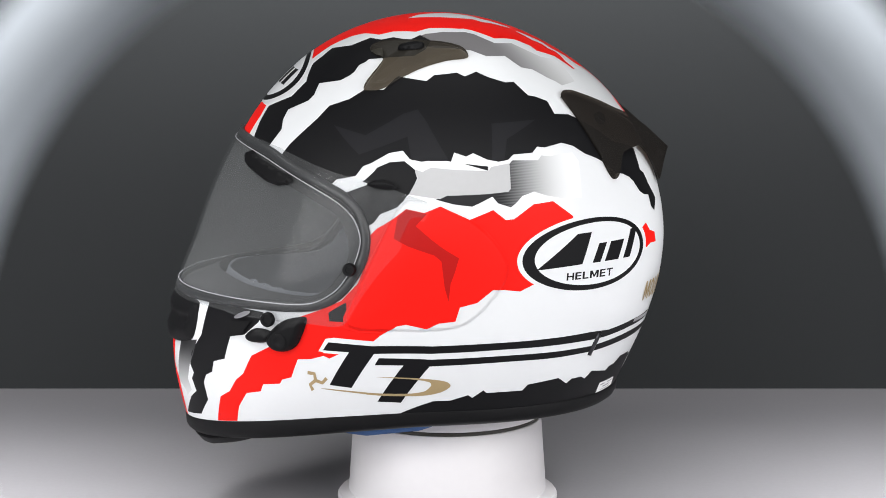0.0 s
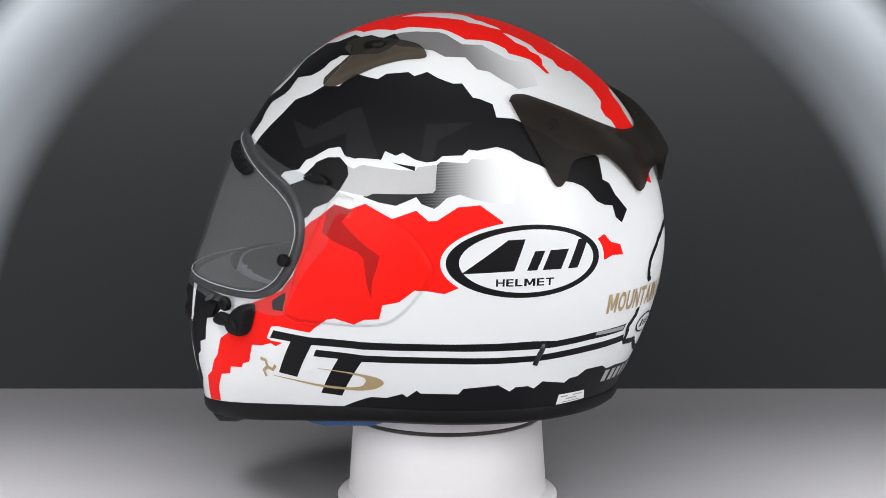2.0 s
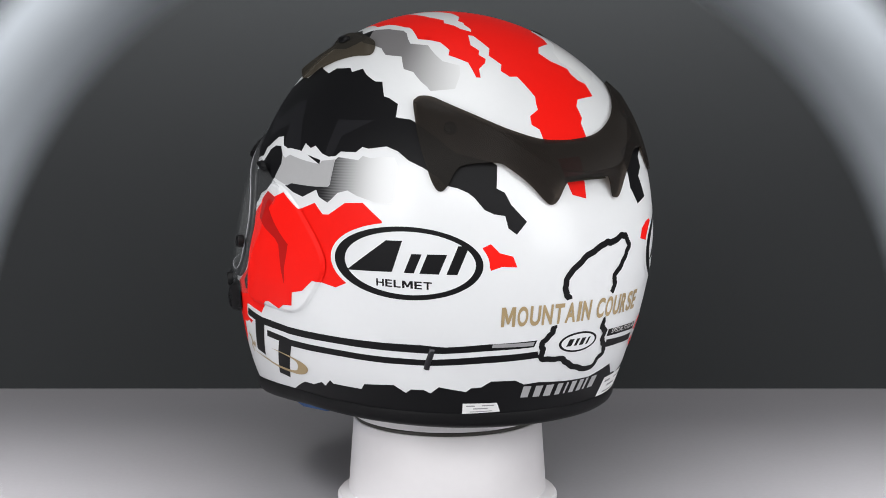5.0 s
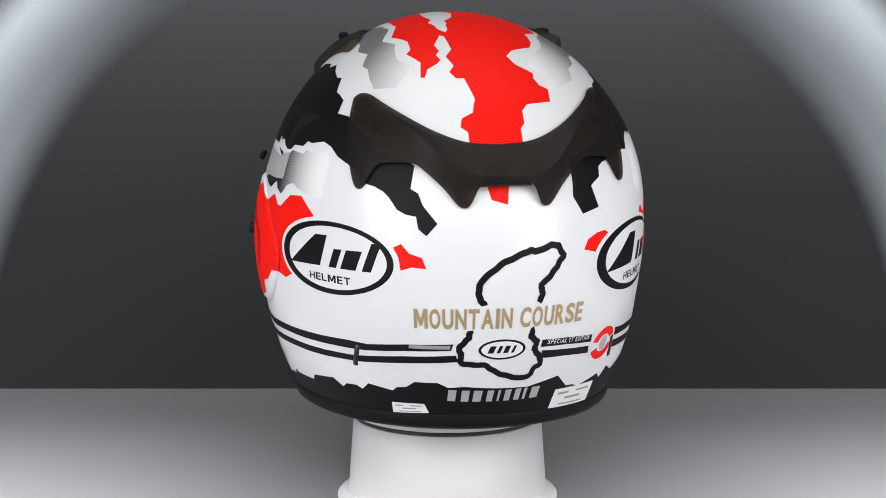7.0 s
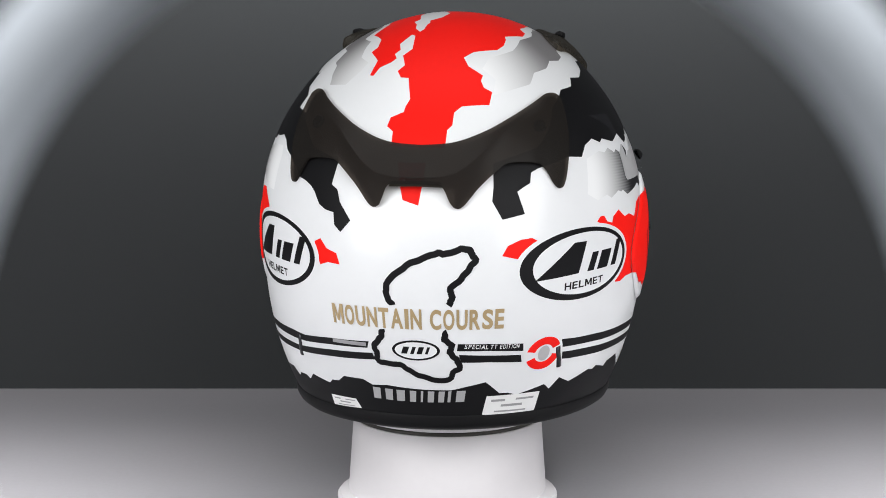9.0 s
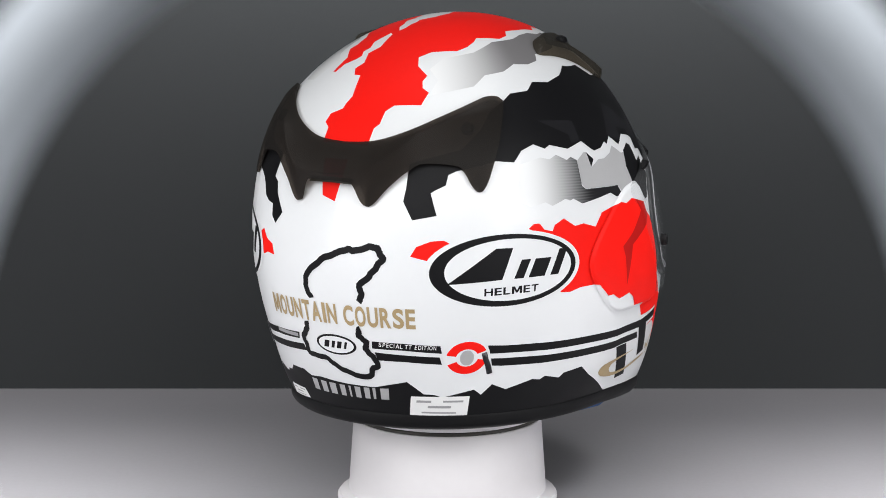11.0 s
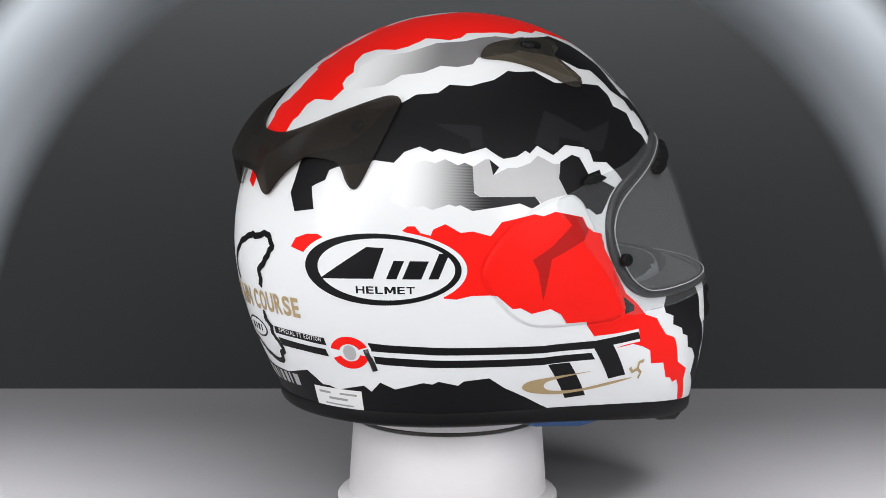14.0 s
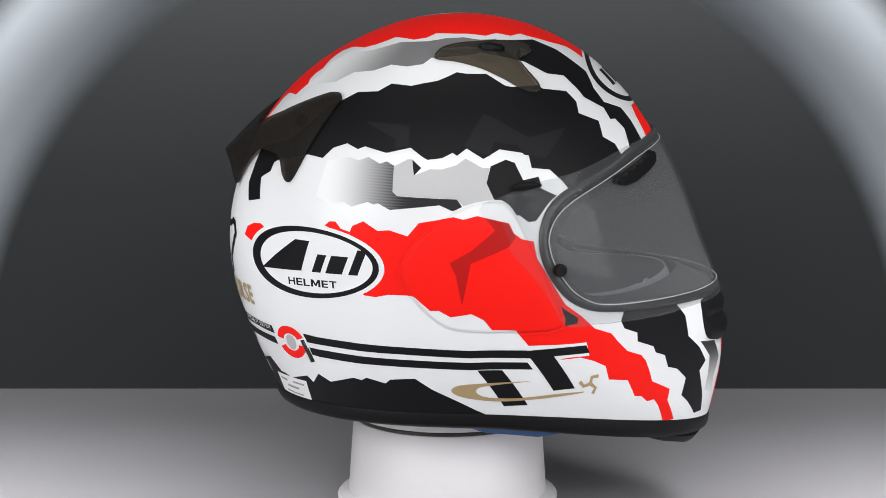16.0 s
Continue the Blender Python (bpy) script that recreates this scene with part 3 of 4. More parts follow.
ghost_left_b = [(106.1, 37.5), (121, 36.9), (110, 32.7), (108.1, 27.1), (104.5, 27.5)]
chin_black_left = [(22.8, -12), (31.6, -13), (39.6, -14.1), (38, -16.5), (33.7, -19.4), (29.5, -19.8), (26.9, -24.7), (23.3, -25.2), (22.1, -27.4), (19.8, -28), (18.3, -29.5), (18.3, -33.1), (13.8, -35.8), (5.6, -35.6), (11.4, -32.3), (14.4, -31.3), (13.7, -28.8), (15.1, -27.6), (14.2, -25.9), (15.4, -23.5), (19.9, -19.7), (21.1, -16.6)]
red_tip_left = [(152.9, 4.3), (154.9, 5.2), (157, 3), (160.1, 2.1), (161.1, -0.5), (157.5, -0.3), (154.9, -1.2)]
t1_stem_left = [(62.5, -24.5), (69.4, -25.6), (61.3, -34.8), (55.2, -33.2)]
t2_stem_left = [(77.9, -29.3), (85.7, -30), (75.8, -40.6), (68.4, -39.5)]
swoosh_left = [(52.6, -33.7), (59.3, -35.6), (69.8, -37.9), (81.1, -38.9), (87.8, -38.2), (91.3, -36.8), (92.1, -35.6), (90, -34.5), (83.7, -33.8), (76.4, -33.1), (69.2, -32.5), (83.6, -34.4), (85.9, -35.5), (85.2, -36.6), (83.2, -37.7), (77.4, -38), (66.4, -36.7)]
stripe_backC = [(190.1, -18.7), (197.7, -19.2), (207.3, -20.3), (207.6, -22.4), (197.9, -21.1), (189.9, -20.6)]
stripe_backD = [(190.4, -21.6), (198.1, -22.4), (207, -23.4), (207.5, -25.5), (198.4, -24.3), (190.9, -23.8)]
tag_small = [(149.2, -37.1), (159.2, -36.5), (160.5, -38.9), (149.2, -39.9)]
tag_big = [(198.4, -34.1), (215.2, -35), (214.5, -40.3), (197.4, -39.2)]
bottom_left_edge = [(73.9, -44.2), (86.6, -40.6), (92.4, -40.4), (98.1, -38.7), (99.6, -39.5), (103, -37.3), (104.2, -38.1), (116.3, -37.5), (117.8, -35.8), (128.3, -34.2), (132.1, -35.9), (133.8, -34.7), (137.7, -34.4), (139.7, -35.1), (142.2, -33.2), (150, -33.9)]
bottom_back_edge = [(151.4, -32.8), (154.2, -32.4), (156.8, -30.6), (163.4, -30.2), (166.2, -31.4), (170.6, -30.9), (179, -31.4), (188.3, -31.7), (193, -30.8), (197.8, -30), (202.1, -33.7), (207.3, -34.8)]
bottom_right_edge = [(279.6, -44.7), (273.9, -42.6), (259.9, -36.3), (254.6, -33), (246.8, -33.3), (245, -34.4), (239.1, -32.8), (237.3, -33.5), (234.6, -32.9), (226, -34.4), (221.7, -32.5), (218.5, -35), (216.4, -33.4), (204.7, -33.9)]
hinge_patch_left = [(57.3, -14.2), (60, -12.6), (62.3, -11.4), (62.3, -16.8), (57.4, -16.5)]
hinge_patch_right = [(295.8, -11.6), (302.4, -15.5), (302.3, -16.9), (297.8, -18)]
grey_chin_left = [(10.5, -21.4), (18.1, -20.8), (16.2, -23.6), (13.9, -26), (11.7, -28.9), (12.3, -31.1), (8.8, -32.4), (9, -31.3), (5.5, -29.3), (7.4, -25.9)]
grey_chin_right = [(340.8, -21.4), (348, -21.6), (352.6, -25.1), (350.5, -28.8), (352.2, -32.2), (346.7, -31.4), (346.6, -28.6), (345.9, -24.6)]
black_band_right = [(324.4, 25.8), (323.4, 29.4), (319.4, 32), (320.8, 36.5), (313.5, 39.7), (315, 43.1), (313, 46.6), (303, 48.3), (301.2, 49.6), (289.7, 49.7), (287.3, 50.2), (280.2, 54.3), (270.8, 54.3), (267, 54.7), (259.3, 51.4), (253.6, 50.1), (249.4, 48.9), (241.3, 48.8), (237.4, 45.8), (230, 44.6), (226.4, 41.9), (221.7, 38.9), (218.3, 33.7), (212.8, 28.4), (199.2, 24.4), (198.9, 18.5), (198.4, 15.3), (200.8, 11), (206.6, 12.2), (205, 17.5), (206.3, 18.3), (208.7, 19.5), (209.3, 22), (211.4, 23), (217.7, 24.5), (221.9, 25.7), (227.2, 25.5), (229.8, 28.5), (233.9, 30.2), (237.6, 29.1)]
black_band_right += [(239.6, 30.1), (246.4, 29.1), (253.4, 31.2), (257.2, 29), (258.8, 28.3), (263.2, 29), (266.3, 30.6), (267.7, 29.8), (270.7, 31.9), (275.9, 29), (281.2, 31.6), (290.3, 30), (290.8, 26), (296.5, 25.2), (300.1, 21.6), (302.3, 18.3), (312.2, 21.8), (324.2, 24.8)]
brow_black_right = [(329, 26), (331.6, 32.7), (329.5, 36), (326.9, 36.1), (326.8, 39.7), (319.9, 43.9), (319.4, 46.2), (316.9, 51.4), (309, 52.9), (301, 57.9), (292.7, 60), (283.7, 61.5), (274.7, 63.2), (288.5, 67.5), (299.4, 67), (320.5, 65.9), (328.6, 60.3), (330.1, 56.8), (332.8, 51.1), (328.6, 45.9), (329, 41.2), (337.2, 38.3), (338.4, 34.3), (338.5, 28.2)]
grey_fade_right = [(293.7, 67.9), (282.2, 67.7), (270.7, 68.9), (258.5, 68.1), (247.8, 66), (231.4, 64.3), (230.3, 63.9), (219.1, 59.3), (204.8, 56.4), (200.3, 52.1), (204.4, 48.0), (201.8, 42.8), (217.2, 46.4), (221.9, 50.4), (230.4, 52.1), (236.6, 55.0), (244.3, 55.1), (251.1, 56.6), (254, 59.2), (264.1, 60.4), (277, 61.6)]
pod_black_right = [(292.6, 23.5), (287.7, 22.8), (285.6, 27.7), (282.9, 28.7), (278, 27), (276.5, 22.4), (278.5, 17.9), (286.4, 18.6), (293.2, 20.7)]
grey_panel_right = [(277.7, 26.5), (275.5, 26.5), (272.1, 28.3), (270.3, 29.1), (267.5, 27.2), (263.1, 25.9), (259.7, 25.8), (255.2, 23.8), (254.3, 28.1), (253, 28), (249.2, 25.8), (249.5, 19.4), (250.9, 18.2), (267.8, 17.9), (269.8, 15.9), (278.5, 17.9), (276.5, 22.4)]
small_triangle_right = [(254.3, 28.1), (257.2, 26), (255.2, 23.8)]
halftone_right = [(269.7, 15.4), (267.8, 17.9), (250.9, 18.1), (249.5, 19.2), (249.2, 26), (246.9, 26.9), (245, 26.1), (241.3, 27.5), (238.6, 26.3), (235.6, 26.8), (229, 25), (227.2, 16), (231.3, 14.2), (235.8, 15.3), (238.1, 14.3), (242.6, 15.9), (244.4, 15.4), (245.6, 15.8), (249, 14.3), (254.9, 15.1), (262.8, 16.2), (266.4, 14.7)]
shield_black_right = [(290.8, 21.4), (278.5, 17.9), (281.2, 16.2), (283.1, 13.2), (285.8, 13.2), (288.3, 11.2), (290.5, 11.4), (294.6, 15.9), (297.5, 17.9)]
red_side_right = [(289.6, 5.8), (285.8, 6.7), (283.6, 8.4), (282.4, 11.1), (273.5, 13.3), (269.6, 12.3), (266.8, 13), (257.2, 11.2), (254.1, 7.5), (249.1, 8.9), (245.8, 8.5), (241.7, 10.8), (238.5, 9.3), (237.9, 7.8), (236.6, 2.4), (239.5, -5.2), (241.3, -9.5), (244.7, -9.9), (248.6, -9.1), (256, -9.2), (260.4, -13), (262.8, -12.9), (266.1, -14.7), (271.9, -13.8), (275.4, -15.6), (277.8, -18.5), (284.6, -18.6), (286.2, -20.6), (288.9, -23.4), (296.3, -22.9), (303.4, -22.2), (305.8, -24.7), (298.2, -26.9), (299.7, -26.4), (304.2, -25.9), (308.1, -26.5), (311.8, -27.6), (313.5, -30.8), (319, -30.5), (322.2, -33.9)]
red_side_right += [(324.3, -33.8), (326.4, -34.7), (328.4, -34.1), (330.3, -35.3), (333.7, -38.4), (337.2, -37.6), (332.8, -33.9), (332.6, -31.5), (326.4, -30.2), (324.9, -27.9), (323.2, -25.6), (321.6, -24.4), (317.4, -23.6), (314.1, -21.2), (312.2, -19.4), (307.3, -18.2), (303.3, -15), (298.5, -11.8), (294.6, -6), (290.2, 1.3)]
dark_zigzag_right = [(275.7, 12.7), (282, 11.1), (284.1, 7.3), (282.2, 4.7), (271.6, 0.3), (270.5, -5.6), (269.3, -11.2), (268.4, -7.1), (267.6, -3), (265.9, 0.5), (271.6, 3.7), (278.4, 9.2)]
ghost_right_a = [(276.9, 41.9), (281.4, 40.1), (291.4, 34.5), (306, 36.4), (295.8, 28.4), (288.8, 29.8), (287.4, 32.4), (279.7, 33.9), (277.9, 29.7), (269.8, 32.5), (273.5, 37.8)]
ghost_right_b = [(237.3, 36.8), (249.8, 37.2), (252.2, 36.9), (252.9, 31.2), (248.7, 30.7), (248.5, 33)]
chin_black_right = [(314.5, -16.3), (315.1, -13.8), (330.9, -12.4), (334.5, -15.6), (335.9, -20.1), (340.5, -22.5), (344.1, -25.4), (342.1, -27.5), (346.4, -32.6), (348, -35.4), (344.7, -36), (340.1, -33.7), (337.2, -32.6), (337.3, -29), (333.5, -27.1), (330.4, -26.8), (328.7, -24.2), (325.8, -23.7), (324.8, -22.3), (319.9, -21.2), (319.5, -19.1), (315.7, -18.1)]
red_tip_right = [(200.5, 2.5), (201.9, 4.8), (205.2, 6.1), (208.3, 6.4), (210.1, 5.5), (204.8, 1.4)]
red_bit_right = [(230.4, 8.7), (231.9, 9.9), (233.7, 10), (235.2, 8.3), (238.2, 7.6), (236.7, 6.2), (233.7, 7.5)]
t1_stem_right = [(289.8, -26.9), (296.5, -25.9), (304.3, -34), (298.2, -35.4)]
t2_stem_right = [(274, -30.8), (281.7, -30.6), (291.2, -40.2), (283.5, -41.2)]
swoosh_right = [(307.2, -34.5), (301, -36.6), (290.9, -38.7), (280.4, -39.9), (271.3, -39), (267, -37.7), (266, -36.3), (268.6, -35.1), (276.4, -34.6), (283.8, -34), (290.9, -33.3), (277.5, -35.4), (274.4, -36.1), (274.2, -37.5), (278.2, -38.8), (288.8, -38.3)]
lever_left = [(40.9, -19.6), (44.9, -16.1), (50.5, -15), (51.5, -16.3), (48.6, -21.8), (45.6, -23.3), (42.3, -22.5)]
lever_tab = [(34.5, -19.4), (37.5, -17.7), (41.8, -18.6), (41.1, -20.8), (36.7, -20.9)]
stripe_upper_left = [(56.6, -22), (69, -23.7), (86.2, -24.3), (111.4, -23.3), (126.5, -22.7), (137, -21.9), (144, -21.8), (155.1, -20.1), (167.5, -19), (166.9, -20.8), (154.7, -22), (143.4, -23.7), (137.6, -24.2), (126.8, -24.8), (111.5, -25.3), (86.1, -26.5), (68.7, -25.9), (54.9, -24)]
stripe_lower_left = [(70.4, -27.2), (86, -28.2), (111.6, -27.1), (127.1, -26.6), (138, -26), (142.9, -25.3), (154.4, -23.5), (168.1, -22), (168.6, -23.8), (154, -25.5), (142.2, -27.2), (138.5, -27.6), (127.4, -28.3), (111.7, -28.9), (85.8, -30.2), (69, -29.1)]
stripe_upper_right = [(305.4, -22.6), (289.5, -24.7), (271.7, -25), (251.5, -23.9), (238.4, -23.2), (225.1, -22.1), (220, -21.4), (219.5, -23.7), (224.7, -24.2), (238.2, -25.3), (251.4, -26), (271.9, -27.2), (289.8, -26.9), (306.7, -24.5)]
stripe_lower_right = [(289.1, -28.1), (272, -28.5), (251.4, -27.5), (238, -26.7), (224.4, -25.6), (220.9, -25.2), (221.3, -27.3), (224, -27.7), (237.8, -28.8), (251.3, -29.6), (272.2, -30.7), (291, -30)]
roof_red = [(55.6, 8.9), (61.3, 7.9), (67.4, 8.9), (70.8, 10.6), (74.4, 14.9), (78.4, 15.3), (84.2, 17.7), (87.9, 16.3), (95.7, 16.6), (97.1, 16.2), (99.2, 16.7), (105.5, 19.1), (110.2, 16.2), (107.5, 17.7), (111.2, 15.9), (115.7, 16.0), (117.5, 17.4), (122.7, 14.7), (128.6, 15.7), (129.0, 14.7), (126.0, 13.5), (124.4, 10.8), (122.9, 9.7), (120.8, 10.5), (119.1, 9.3), (116.1, 10.0), (111.4, 7.6), (112.3, 6.6), (119.1, 6.2), (121.9, 8.2), (126.1, 7.0), (128.3, 8.5), (130.8, 7.3), (131.1, 5.3), (138.2, 3.9), (140.3, 4.7), (142.0, 5.0), (143.5, 8.0), (145.9, 8.6), (147.4, 7.0)]
roof_red += [(151.4, 7.0), (151.5, -5.9), (146.8, -6.0), (145.4, -7.1), (141.8, -7.2), (139.8, -8.8), (138.3, -15.3), (134.0, -15.6), (133.0, -13.5), (130.8, -12.5), (128.7, -12.8), (125.9, -8.9), (122.5, -7.3), (119.6, -9.4), (116.6, -15.0), (113.5, -16.3), (109.9, -16.4), (108.0, -15.9), (103.3, -20.2), (99.8, -20.3), (97.1, -18.5), (92.5, -19.2), (87.7, -19.2), (83.8, -19.5), (81, -17.1), (76.9, -16.8), (74.5, -13.9), (72.4, -13.9), (66.2, -12.1), (61.3, -8.9), (55.8, -9.3), (53.7, -5.9)]
roof_lens = [(89.8, 7.9), (94.8, 8.2), (100.0, 7.3), (102.1, 8.6), (104.9, 7.5), (107.6, 7.3), (110.1, 5.8), (108.6, 4.9), (105.5, 4.7), (104.2, 4.1), (102.3, 4.4), (99.2, 1.7), (94.0, 0.6), (86.1, 3.4), (82.8, 6.7)]
island_upper = [(174.7, -9), (173.4, -6.7), (173.9, -3.3), (178.3, 0.5), (182.9, 2.6), (185.5, 3.5), (187.4, 3.3), (190.8, 4.4), (192.8, 4.1), (193.4, 2.9), (194.2, 1.8), (193.2, 0.6), (190.8, -2.5), (188.4, -4.7), (188.7, -6.8), (188, -8.8)]
island_lower = [(171.5, -15.5), (171, -17.5), (168.9, -19.9), (169.5, -21.8), (169.2, -23.7), (171.1, -24.4), (175.4, -24.6), (178.3, -26.4), (181.2, -27.7), (187.2, -28.8), (189.3, -26.1), (190.7, -25.4), (189.8, -22.9), (188.1, -20.8), (188.7, -19), (186.8, -17.4), (187.4, -15.5)]

for o in (black_band_left, brow_black_left, pod_black_left, small_triangle_left, shield_black_left, black_band_right, brow_black_right, pod_black_right, small_triangle_right, shield_black_right, hinge_patch_left, hinge_patch_right):
    paint("black_paint", o, BLACK, 2, helmet, "jagged black paint")
for o in (chin_black_left, chin_black_right):
    paint("black_paint", o, BLACK, 1, helmet, "jagged black paint")
edge = sorted(bottom_left_edge + bottom_back_edge + bottom_right_edge)
low = np.linspace(edge[-1][0], edge[0][0], 90)
paint("bottom_black_paint", edge + list(zip(low.tolist(), (rim_rise(low) - 0.6).tolist())), BLACK, 1, helmet, "black paint with a jagged upper edge above the trim")
red_chin = [(6.5, -20.5), (3.3, -26.3), (5.5, -29.3), (5.3, -32.6), (4.5, -36.5)]
paint("red_paint", red_chin + [(-a, b) for a, b in red_chin[::-1]], RED, 1, helmet, "red paint on the chin bar")
paint("red_paint", [(12.5, 26.8), (13, 34.5), (12, 37.5), (-12, 37.5), (-15, 34.5), (-17, 26.8)], RED, 1, helmet, "red paint under the brow badge")
for o in (grey_chin_left, grey_chin_right):
    paint("grey_fade_paint", [(b, a) for b, a in o], FADE_CHIN, 1, helmet, "dark grey paint fading downwards", fade=((0, 1), (-22, -36)))
for o in (ghost_left_a, ghost_left_b, ghost_right_a, ghost_right_b):
    paint("charcoal_paint", o, GHOST, 3, helmet, "faint charcoal shape in the black paint")
paint("roof_red_paint", roof_red, RED, 1, helmet, "red paint with torn edges over the crown", chart="over")
paint("roof_white_paint", roof_lens, WHITE, 2, helmet, "white torn gap in the red crown", chart="over")
for o in (red_side_left, red_side_right, red_tail, red_tip_left, red_tip_right, red_bit_right):
    paint("red_paint", o, RED, 1, helmet, "bright red paint with torn edges")
for o in (grey_panel_left, grey_panel_right):
    paint("grey_paint", o, GREY, 3, helmet, "plain silver grey panel")
paint("grey_fade_paint", grey_fade_left, FADE_GREY, 1, helmet, "grey paint fading to white", fade=((120, 160), (40, 70)))
paint("grey_fade_paint", grey_fade_right, FADE_GREY, 1, helmet, "grey paint fading to white", fade=((240, 198), (40, 70)))
paint("halftone_paint", halftone_left, FADE_BLACK, 1, helmet, "black paint fading to white in fine lines", fade=((104.5, 130), (14, 32)), step=1.0)
paint("halftone_paint", halftone_right, FADE_BLACK, 1, helmet, "black paint fading to white in fine lines", fade=((254.5, 228.5), (14, 32)), step=1.0)

# side pods over the visor hinges
POD = smooth_line([(78.2, 17.0), (82, 17.6), (89, 16.5), (96.6, 12.6), (103.6, 6.3), (107.8, -0.2), (107.8, -5.0), (104, -11), (98, -17), (91, -19.6), (78, -20), (61.8, -18), (66.4, -8.2), (70.8, 1), (74.8, 12.6)], 3, True)


def pod_lift(P):
    q = P.copy()
    q[:, 0] = np.where(q[:, 0] > 180, 360 - q[:, 0], q[:, 0])
    d = edge_gap(q, POD)
    u = np.clip(d / 1.3, 0, 1)
    return 0.0002 + 0.0016 * u * u * (3 - 2 * u) + 0.0012 * np.clip(d / 9, 0, 1)


def hull(pts):
    pts = sorted(set((round(a, 3), round(b, 3)) for a, b in pts))
    def half(seq):
        h = []
        for p in seq:
            while len(h) > 1 and (h[-1][0] - h[-2][0]) * (p[1] - h[-2][1]) - (h[-1][1] - h[-2][1]) * (p[0] - h[-2][0]) <= 0:
                h.pop()
            h.append(p)
        return h
    return half(pts)[:-1] + half(pts[::-1])[:-1]


POD = hull(POD)
for side, red, zig, black in (("left", red_side_left, dark_zigzag_left, halftone_left), ("right", red_side_right, dark_zigzag_right, halftone_right)):
    o = POD if side == "left" else mirror(POD)
    ca, cb = sum(p[0] for p in o) / len(o), sum(p[1] for p in o) / len(o)
    wide = [(ca + (a - ca) * 1.014, cb + (b - cb) * 1.014) for a, b in o]
    pod = paint("side_pod", o, WHITE, 1, helmet, "raised side pod over the visor hinge", step=0.7, lift=pod_lift)
    paint("red_paint", red, RED, 6, pod, "red paint across the side pod", step=0.7, clip=wide, lift=pod_lift)
    paint("deep_red_paint", zig, DARKRED, 8, pod, "deep red zigzag on the pod", step=0.7, clip=wide, lift=pod_lift)

# visor
SH = smooth_line([(0, 29), (20, 28.6), (36, 27.5), (57.5, 23.2), (68.3, 21.7), (78.7, 18.6), (86, 15), (79, 5), (72, -3), (66.5, -10.5), (61.6, -17.2), (52.8, -16.6), (43, -15.7), (34.7, -14.6), (24, -13.2), (10, -12.4), (0, -12.2)], 3)
SHIELD_EDGE = SH[:-1] + [(-a, b) for a, b in SH[::-1]][:-1]
visor = paint("visor", SHIELD_EDGE, SHIELD, 1, helmet, "clear plastic visor, closed", step=3.0, lift=0.0030, thick=0.0018)
visor.visible_shadow = False
# Sheet that carries the painted haze within the bead
insert = paint("fog_insert", BEAD_LOOP, INSERT, 1, visor, "anti-fog insert inside the visor, haze put into its colour", lift=0.0006)
insert.visible_shadow = False
BAR = [(22.2, 24.5), (24.0, 25.2), (34.0, 22.9), (43.6, 20.6), (44.4, 19.6), (42.8, 18.4), (39.6, 17.7), (35.2, 18.2), (24.5, 21.0), (22.6, 22.4)]
for s in (1, -1):
    paint("brow_vent", [(s * a, b) for a, b in BAR], RUBBER, 1, visor, "black vent slider on the visor", step=1.0,
          lift=lambda P: 0.0036 + 0.0028 * np.clip(edge_gap(np.abs(P), BAR) / 0.45, 0, 1))
    stud("hinge_screw", 64.3 if s > 0 else 295.7, -2.0, 0.0042, 0.004, RUBBER, visor, "black round visor screw", 0.0045)
    button = smooth_line([(67.5, 20.6), (70.2, 22.1), (73.5, 22.1), (76.4, 20.3), (73, 19.6)], 4, True)
    button = button if s > 0 else mirror(button)
    paint("vent_button", button, RUBBER, 1, helmet, "black moulded vent button over the visor's end", step=0.6,
          lift=lambda P, o=button: 0.0040 + 0.0030 * np.sqrt(np.clip(edge_gap(P, o) / 0.9, 0, 1)))
LEVER, TAB = smooth_line(lever_left, 4, True), smooth_line(lever_tab, 3, True)
lever = paint("visor_lever", LEVER, RUBBER, 1, helmet, "black visor lever with a round rivet", step=0.6, lift=lambda P: 0.001 + 0.0068 * np.sqrt(np.clip(edge_gap(P, LEVER) / 1.3, 0, 1)))
paint("lever_tab", TAB, RUBBER, 1, lever, "", step=0.6, lift=lambda P: 0.001 + 0.0042 * np.sqrt(np.clip(edge_gap(P, TAB) / 1.0, 0, 1)))
clip = paint("visor_clip", oval(35.2, -14.1, 2.4, 0.55, 18), STEEL, 1, visor, "small bright metal clip", step=0.6, lift=0.0052)
stud("rivet", 45.4, -19.9, 0.0052, 0.0012, RUBBER, lever, "", 0.0075)
paint("latch_tab", [(29.2, -19.0), (29.8, -16.0), (36.6, -15.9), (33.6, -19.0)], RUBBER, 1, helmet, "black moulded tab beside the latch", step=0.8, lift=0.0022)
stud("latch_button", 42.0, -15.2, 0.0048, 0.004, RUBBER, helmet, "black latch button", 0.0035)

# chin vent
CV = smooth_line([(-17, -12.5), (0, -12.2), (17, -12.5), (18.6, -15), (17, -20), (13, -21.4), (0, -21.8), (-13, -21.4), (-17, -20), (-18.6, -15)], 3, True)
paint("chin_vent", CV, RUBBER, 1, helmet, "black moulded chin vent", step=1.2,
      lift=lambda P: 0.0045 * np.sqrt(np.clip(edge_gap(P, CV) / 2.5, 0, 1)) - 0.0028 * np.exp(-((P[:, 1] + 16.5) / 1.2)**2) * np.clip(edge_gap(P, CV) / 3, 0, 1))

